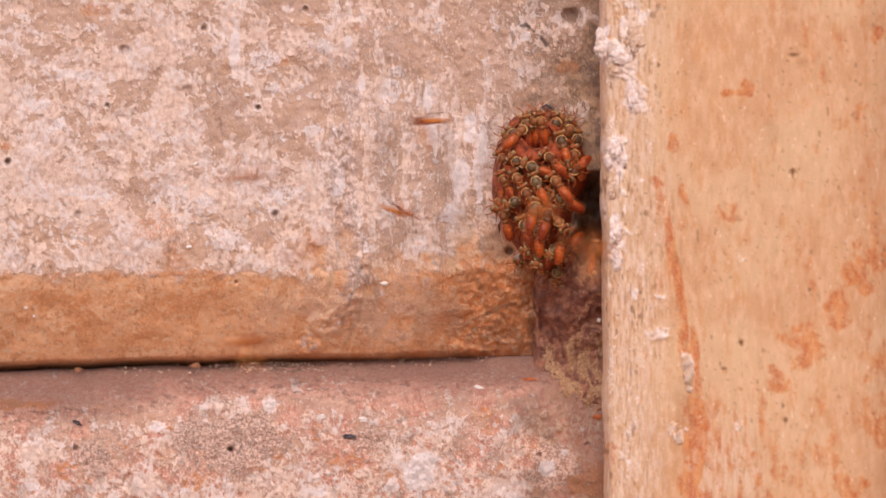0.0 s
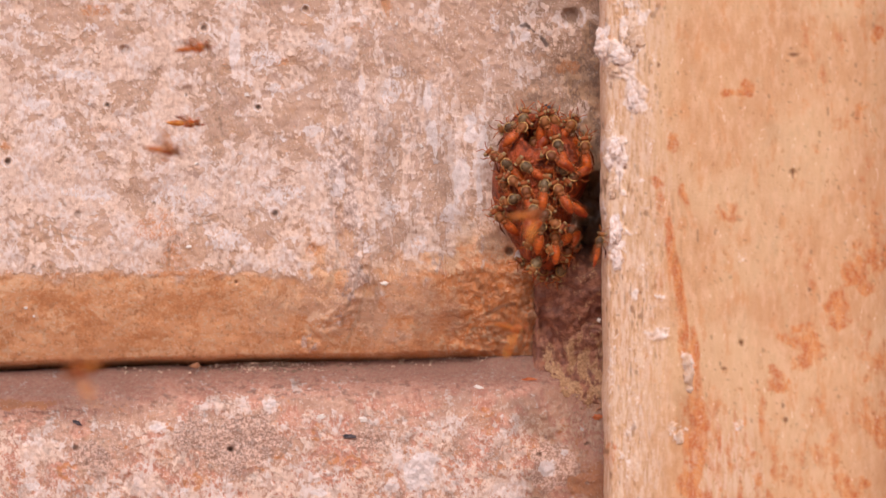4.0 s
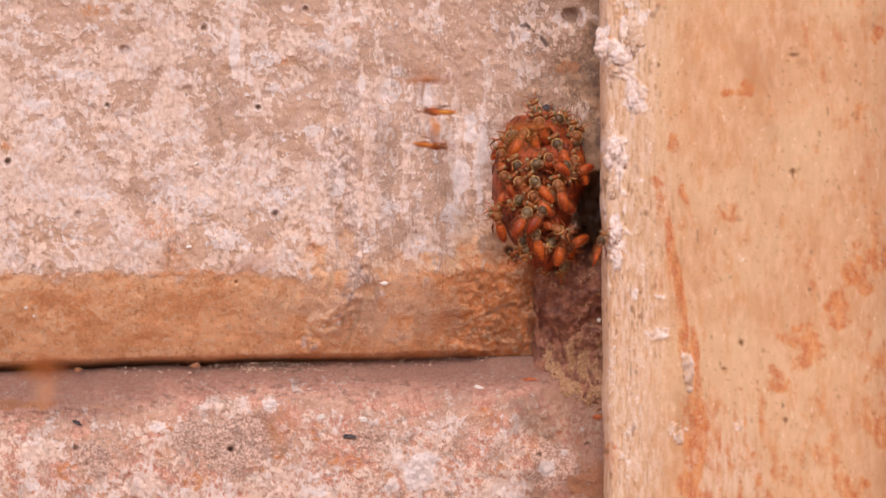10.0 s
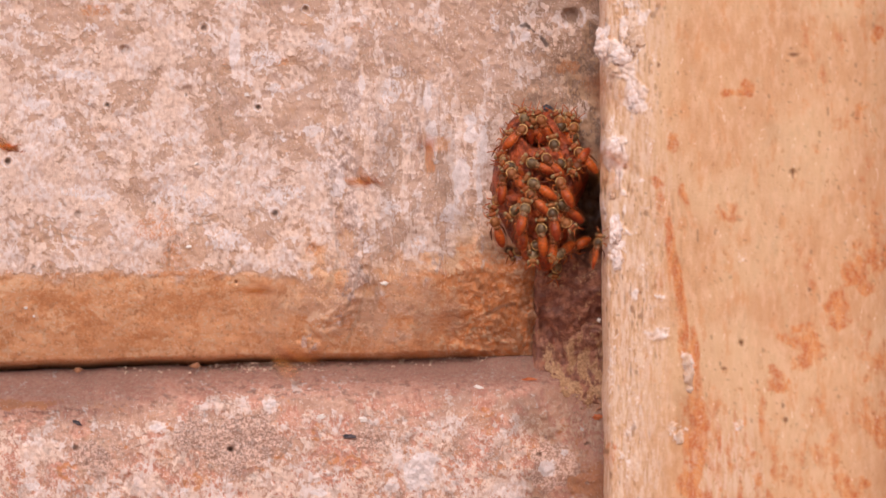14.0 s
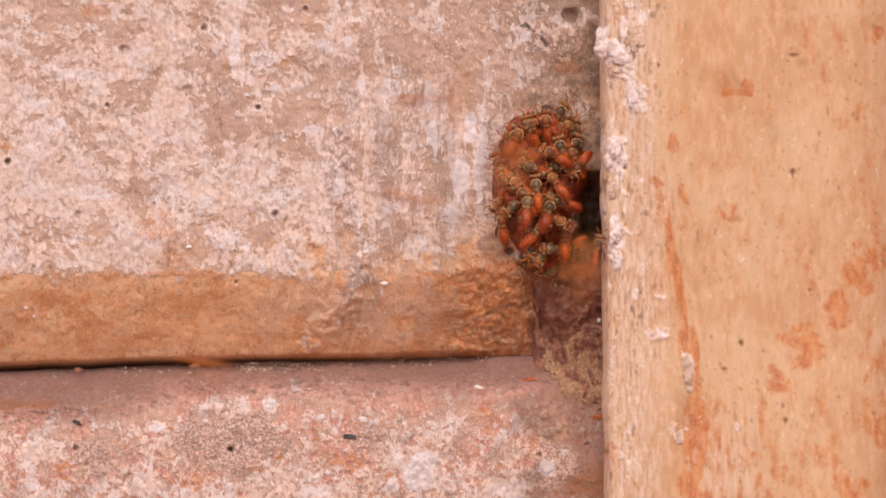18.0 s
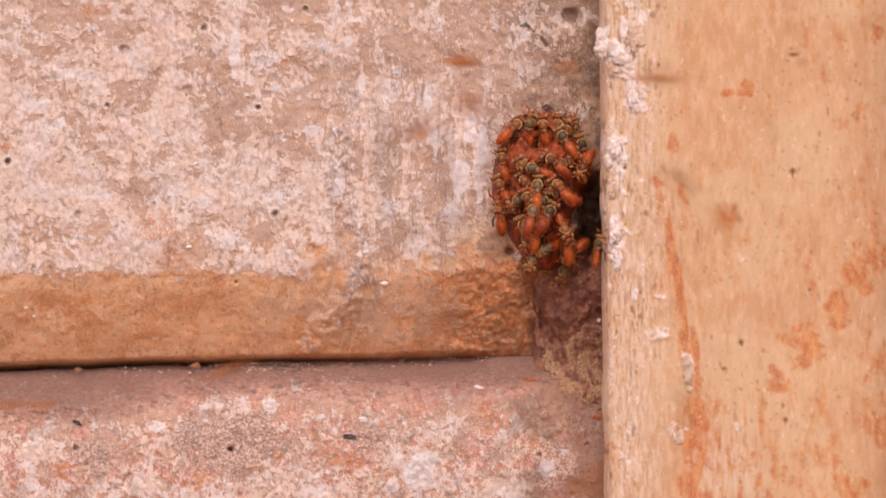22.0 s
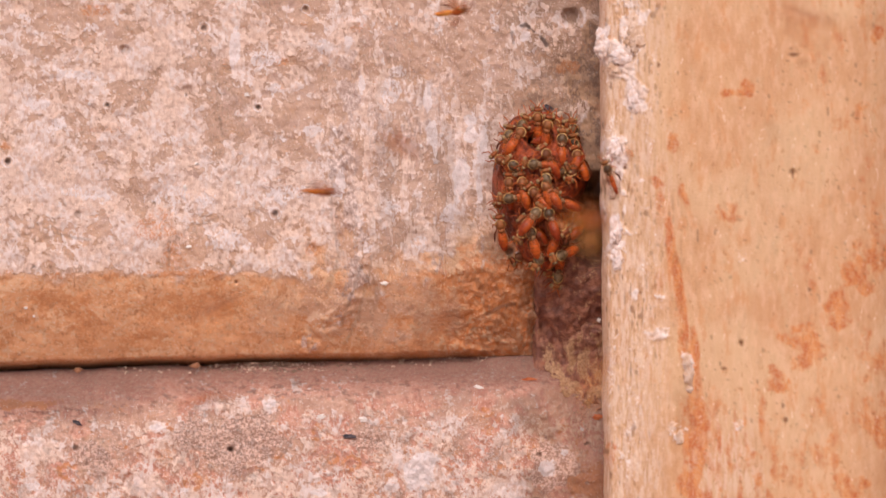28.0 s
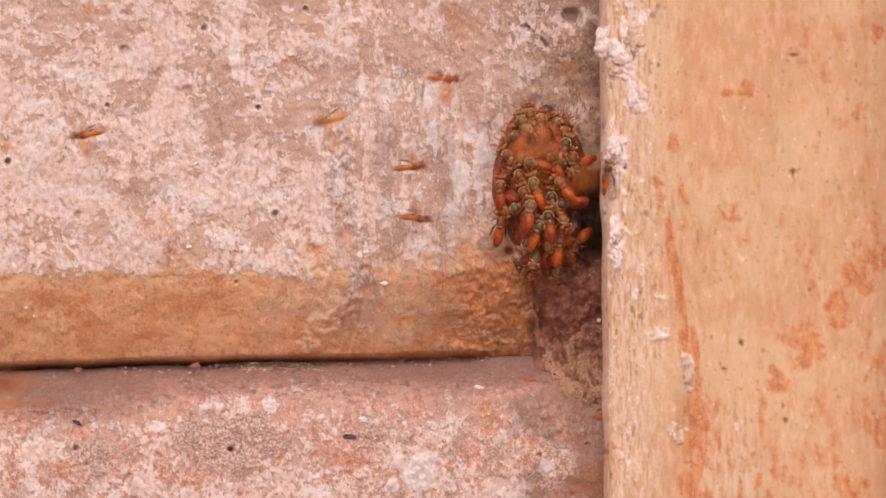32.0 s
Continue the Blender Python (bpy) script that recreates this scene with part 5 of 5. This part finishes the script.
def motions():
    fly(FLOCK[0], [(0, 750, 215, -150, -90, 32), (1, 728, 245, -150, -96, 22), (2, 540, 126, -520, -90, 60), (3, 40, 670, -1400, -117, 22), (6, 330,
        740, -520, -98, 34), (7, 786, 483, -520, -86, 60), (8, 343, 650, -520, -88, 46), (9, 760, 570, -520, -56, 34), (10, 483, 747,
        -520, -90, 34), (11, 808, 665, -520, -93, 60), (12, 574, 513, -520, -78, 34), (13, 690, 645, -520, -96, 60), (14, 505, 626, -520,
        -68, 34), (17, 897, 485, -520, -94, 60), (18, 707, 351, -520, -100, 60), (19, 885, 380, -520, -102, 60), (20, 877, 553, -520, -69,
        60), (21, 778, 303, -150, -78, 32), (22, 735, 232, -520, -106, 34), (23, 795, 283, -520, -114, 34), (24, 485, 311, -520, -68, 46),
        (25, 351, 119, -520, -76, 34), (28, 385, 545, -520, -98, 60), (29, 333, 364, -520, -116, 60), (30, 267, 151, -150, -79, 22), (31,
        529, 347, -150, -90, 14), (32, 145, 240, -150, -110, 14)], 1)
    fly(FLOCK[1], [(0, 715, 378, -150, 124, 32), (1, 597, 263, -150, 104, 32), (2, 545, 338, -150, 60, 14), (3, 365, 230, -150, 79, 14), (6, 425,
        183, -150, 99, 32), (7, 390, -150, -150, 71, 14), (8, 303, 343, -520, 83, 46), (9, 360, 330, -520, 85, 60), (10, 452, 475, -520,
        103, 46), (11, 495, 123, -150, 105, 22), (12, 452, 311, -150, 92, 32), (13, 45, 438, -150, 102, 14), (14, 16, 262, -150, 122, 14),
        (17, 735, 101, -150, 90, 14), (18, 682, -150, -150, 90, 32), (19, 440, 100, -150, 104, 14), (20, 634, 160, -150, 106, 14), (21,
        596, 182, -150, 102, 22), (22, 826, 111, -520, 98, 34), (23, 865, 117, -150, 98, 32), (24, 858, 166, -520, 98, 34), (25, 897, 153,
        -520, 89, 46), (28, 810, 20, -150, 65, 14), (29, 879, 141, -520, 78, 60), (30, 755, 71, -520, 87, 34), (31, 990, 392, -520, 72,
        46), (32, 850, 215, -520, 95, 34)], 2)
    fly(FLOCK[2], [(0, 545, 440, -520, 96, 60), (1, 890, 405, -520, 83, 46), (2, 908, 415, -1400, 87, 14), (3, 890, 453, -520, 82, 34), (6, 1030,
        330, -1400, 92, 14), (7, 1291, 392, -1400, 62, 22), (8, 566, 252, -1400, 101, 22), (9, 1000, 390, -1400, 52, 30), (10, 1341, 121,
        -520, 83, 60), (11, 1384, 449, -150, 101, 14), (12, 1100, -150, -150, 122, 14), (13, 1100, -150, -150, 68, 14), (14, 1100, -150,
        -150, 90, 22), (17, 1341, 192, -520, 78, 60), (18, 1293, 145, -520, 101, 34), (19, 1138, 360, -520, 78, 46), (20, 1058, 422,
        -1400, 100, 22), (21, 970, 434, -1400, 90, 14), (22, 1291, 384, -520, 83, 34), (23, 1035, 530, -1400, 81, 22), (24, 1313, 675,
        -520, 95, 46), (25, 998, 473, -1400, 54, 14), (28, 1050, 390, -1400, 94, 22), (29, 1353, 202, -520, 83, 60), (30, 1100, -150,
        -520, 102, 60), (31, 899, 59, -520, 110, 46), (32, 815, 30, -520, 70, 46)], 3)
    fly(FLOCK[3], [(0, 445, 315, -520, 83, 60), (1, 303, 162, -520, 118, 46), (2, 272, 82, -150, 82, 14), (3, 253, 160, -520, 95, 60), (6, 320, 440,
        -520, 74, 60), (7, 463, 345, -520, 96, 34), (8, 263, 434, -520, 103, 60), (9, 295, 438, -150, 77, 32), (10, 226, -150, -150, 116,
        32), (11, 186, 113, -520, 121, 34), (12, 171, -150, -520, 104, 46), (13, 97, -150, -520, 90, 46), (14, 55, -150, -520, 82, 46),
        (17, 97, -150, -520, 69, 60), (18, -20, -150, -520, 92, 60), (19, 285, 25, -520, 78, 34), (20, 382, 170, -520, 87, 60), (21, 20,
        131, -150, 113, 32), (22, 412, 656, -520, 64, 60), (23, 100, 770, -520, 78, 60), (24, 40, 307, -520, 96, 46), (25, 321, 386, -150,
        96, 14), (28, 375, 710, -520, 96, 60), (29, 798, 535, -520, 85, 60), (30, 715, 491, -520, 84, 34), (31, 1040, 564, -520, 96, 34),
        (32, 745, 388, -150, 103, 22)], 4)
    fly(FLOCK[4], [(0, 1040, 440, -1400, -81, 22), (1, 1042, 435, -520, -103, 46), (2, 1070, -150, -520, -93, 46), (3, 1064, -150, -520, -115, 34),
        (6, 810, 250, -150, -103, 14), (7, 958, 473, -520, -96, 46), (8, 895, 141, -520, -96, 46), (9, 895, 210, -520, -102, 60), (10,
        917, 222, -520, -71, 46), (11, 980, 392, -520, -79, 60), (12, 927, 412, -520, -124, 46), (13, 925, 290, -520, -72, 46), (14, 1080,
        283, -520, -64, 34), (17, 1038, 303, -1400, -93, 22), (18, 899, 271, -1400, -68, 30), (19, 480, 350, -1400, -110, 14), (20, 584,
        432, -520, -82, 46), (21, 454, 196, -520, -59, 34), (22, 563, 475, -520, -73, 60), (23, 490, 465, -1400, -64, 30), (24, 293, 836,
        -1400, -130, 14), (25, 755, 856, -520, -89, 60), (28, 1040, 660, -520, -106, 60), (29, 1030, 757, -520, -74, 46), (30, 503, 646,
        -520, -113, 46), (31, 626, 796, -520, -76, 46), (32, 10, 680, -1400, -98, 22)], 5)
    fly(FLOCK[5], [(0, 970, 375, -520, 81, 34), (1, 1022, 235, -520, 89, 46), (2, 941, -150, -520, 101, 60), (3, 858, -150, -520, 90, 46), (6, 815,
        165, -150, 76, 22), (7, 1251, 452, -520, 87, 60), (8, 1050, 414, -150, 107, 14), (9, 1020, 480, -1400, 67, 22), (10, 1094, -150,
        -1400, 95, 22), (11, 990, 271, -1400, 71, 30), (12, 1119, 442, -1400, 76, 22), (13, 1100, -150, -1400, 89, 30), (14, 1100, -150,
        -1400, 101, 22), (17, 927, 434, -1400, 97, 14), (18, 1040, 483, -1400, 102, 22), (19, 945, 400, -520, 96, 46), (20, 927, 372,
        -1400, 124, 14), (21, 707, 394, -1400, 88, 14), (22, 1210, 323, -520, 82, 46), (23, 620, 760, -520, 100, 60), (24, 808, 574, -520,
        108, 60), (25, 715, 291, -520, 107, 46), (28, 720, 260, -520, 108, 34), (29, 818, 182, -520, 98, 46), (30, 644, 151, -520, 111,
        46), (31, 697, 307, -150, 91, 22), (32, 735, 295, -150, 69, 14)], 6)
    fly(FLOCK[6], [(0, 450, 605, -520, 76, 34), (1, 617, 624, -1400, 105, 22), (2, 717, 748, -150, 108, 22), (3, 900, 545, -520, 123, 46), (6, 780,
        768, -150, 85, 32), (7, 742, 725, -150, 91, 22), (8, 182, 667, -1400, 66, 30), (9, 190, 640, -1400, 72, 30), (10, 89, 656, -1400,
        83, 14), (11, 353, 766, -520, 126, 46), (12, 262, -150, -520, 84, 34), (13, 560, 153, -520, 79, 34), (14, 465, 515, -520, 86, 34),
        (17, 574, 293, -520, 60, 34), (18, 374, 644, -520, 104, 46), (19, 420, 405, -1400, 120, 30), (20, 1099, 776, -1400, 91, 30), (21,
        1100, -150, -1400, 94, 22), (22, 992, -150, -1400, 67, 22), (23, 1100, -150, -1400, 109, 30), (24, 1050, 301, -520, 94, 46), (25,
        947, 220, -520, 68, 46), (28, 1430, 30, -520, 69, 60), (29, 1353, 16, -520, 96, 46), (30, 1100, -150, -520, 84, 46), (31, 919,
        109, -520, 91, 34), (32, 795, 140, -150, 93, 14)], 7)
    fly(FLOCK[7], [(0, 314, -140, -500, 77, 15), (1, 389, -150, -500, 93, 15), (2, 501, -150, -500, 109, 15), (3, 545, -150, -500, 62, 15), (6, 605,
        15, -520, 88, 46), (7, 698, -150, -520, 87, 60), (8, 663, 65, -520, 79, 34), (9, 770, 260, -520, 99, 60), (10, 772, 259, -150,
        103, 14), (11, 606, 291, -150, 104, 14), (12, 836, 250, -150, 130, 14), (13, 655, 187, -150, 68, 22), (14, 652, 323, -150, 89,
        22), (17, 755, 228, -150, 87, 32), (18, 747, 180, -520, 115, 46), (19, 800, 257, -150, 77, 14), (20, 755, 210, -520, 109, 46),
        (21, 879, 232, -520, 87, 34), (22, 846, 192, -520, 78, 46), (23, 910, 250, -520, 92, 46), (24, 798, 240, -520, 78, 60), (25, 584,
        129, -520, 71, 34), (28, 575, 340, -150, 93, 32), (29, 919, 434, -520, 97, 60), (30, 947, 495, -520, 97, 46), (31, 990, 513,
        -1400, 80, 14), (32, 960, 270, -1400, 102, 30)], 8)
    fly(FLOCK[8], [(0, 590, -140, -500, -129, 15), (1, 815, 158, -520, -97, 60), (2, 797, 20, -520, -74, 60), (3, 712, -150, -520, -100, 60), (6,
        705, 265, -520, -100, 60), (7, 766, 341, -520, -113, 60), (8, 788, 208, -150, -95, 14), (9, 700, 290, -150, -121, 32), (10, 766,
        198, -150, -81, 14), (11, 737, 180, -520, -90, 34), (12, 755, 129, -520, -115, 46), (13, 680, 225, -520, -79, 34), (14, 757, 256,
        -150, -85, 32), (17, 887, 137, -150, -66, 22), (18, 798, 160, -520, -93, 60), (19, 980, 215, -520, -69, 34), (20, 796, 89, -520,
        -54, 60), (21, 704, -150, -520, -81, 46), (22, 629, -150, -520, -69, 46), (23, 555, 103, -520, -104, 34), (24, 652, 52, -150, -87,
        32), (25, 604, 38, -520, -98, 60), (28, 520, -150, -520, -89, 34), (29, 449, -150, -520, -114, 46), (30, 624, 95, -150, -91, 14),
        (31, 687, 160, -150, -120, 14), (32, 575, 215, -150, -122, 32)], 9)
    fly(FLOCK[9], [(0, 433, -140, -500, 95, 15), (1, 316, -150, -500, 98, 15), (2, 279, -150, -500, 82, 15), (3, 233, 90, -520, 91, 60), (6, 575,
        128, -150, 105, 14), (7, 527, 34, -150, 89, 14), (8, 414, 252, -520, 106, 60), (9, 410, 290, -520, 87, 34), (10, 766, 141, -520,
        76, 46), (11, 808, 109, -520, 101, 60), (12, 826, 59, -520, 74, 60), (13, 1028, 210, -520, 93, 46), (14, 1080, 160, -520, 82, 46),
        (17, 1483, 545, -520, 105, 46), (18, 1100, -150, -520, 88, 46), (19, 1070, 180, -520, 106, 46), (20, 1014, -150, -520, 87, 34),
        (21, 1012, -150, -520, 84, 46), (22, 1170, 141, -520, 106, 46), (23, 945, 452, -520, 110, 34), (24, 1050, 402, -520, 93, 34), (25,
        1119, 301, -520, 76, 60), (28, 1120, 290, -150, 86, 14), (29, 1232, 125, -520, 84, 46), (30, 1200, 151, -520, 106, 60), (31, 1171,
        220, -520, 101, 46), (32, 1045, 320, -520, 94, 34)], 10)
    for i, guard in enumerate(guards):
        crawl(*guard, seed=100 + i)
    walk(edge_bee, [(0, stance(1052, 440, -165, 10, 0, -25)), (2, stance(1058, 430, -165, 12, 0, -25)), (9, stance(1066, 426, -176, 20, 0, -25)),
                    (13, stance(1059, 430, -165, 14, 0, -25)), (23, stance(1060, 432, -165, 10, 0, -25)), (25, stance(1066, 424, -176, 4, 0, -25)),
                    (28, stance(1076, 300, -190, -20, 0, -20)), (29, stance(1072, 276, -190, -30, 0, -20)), (32, stance(1076, 300, -190, 10, 0, -20))])


motions()
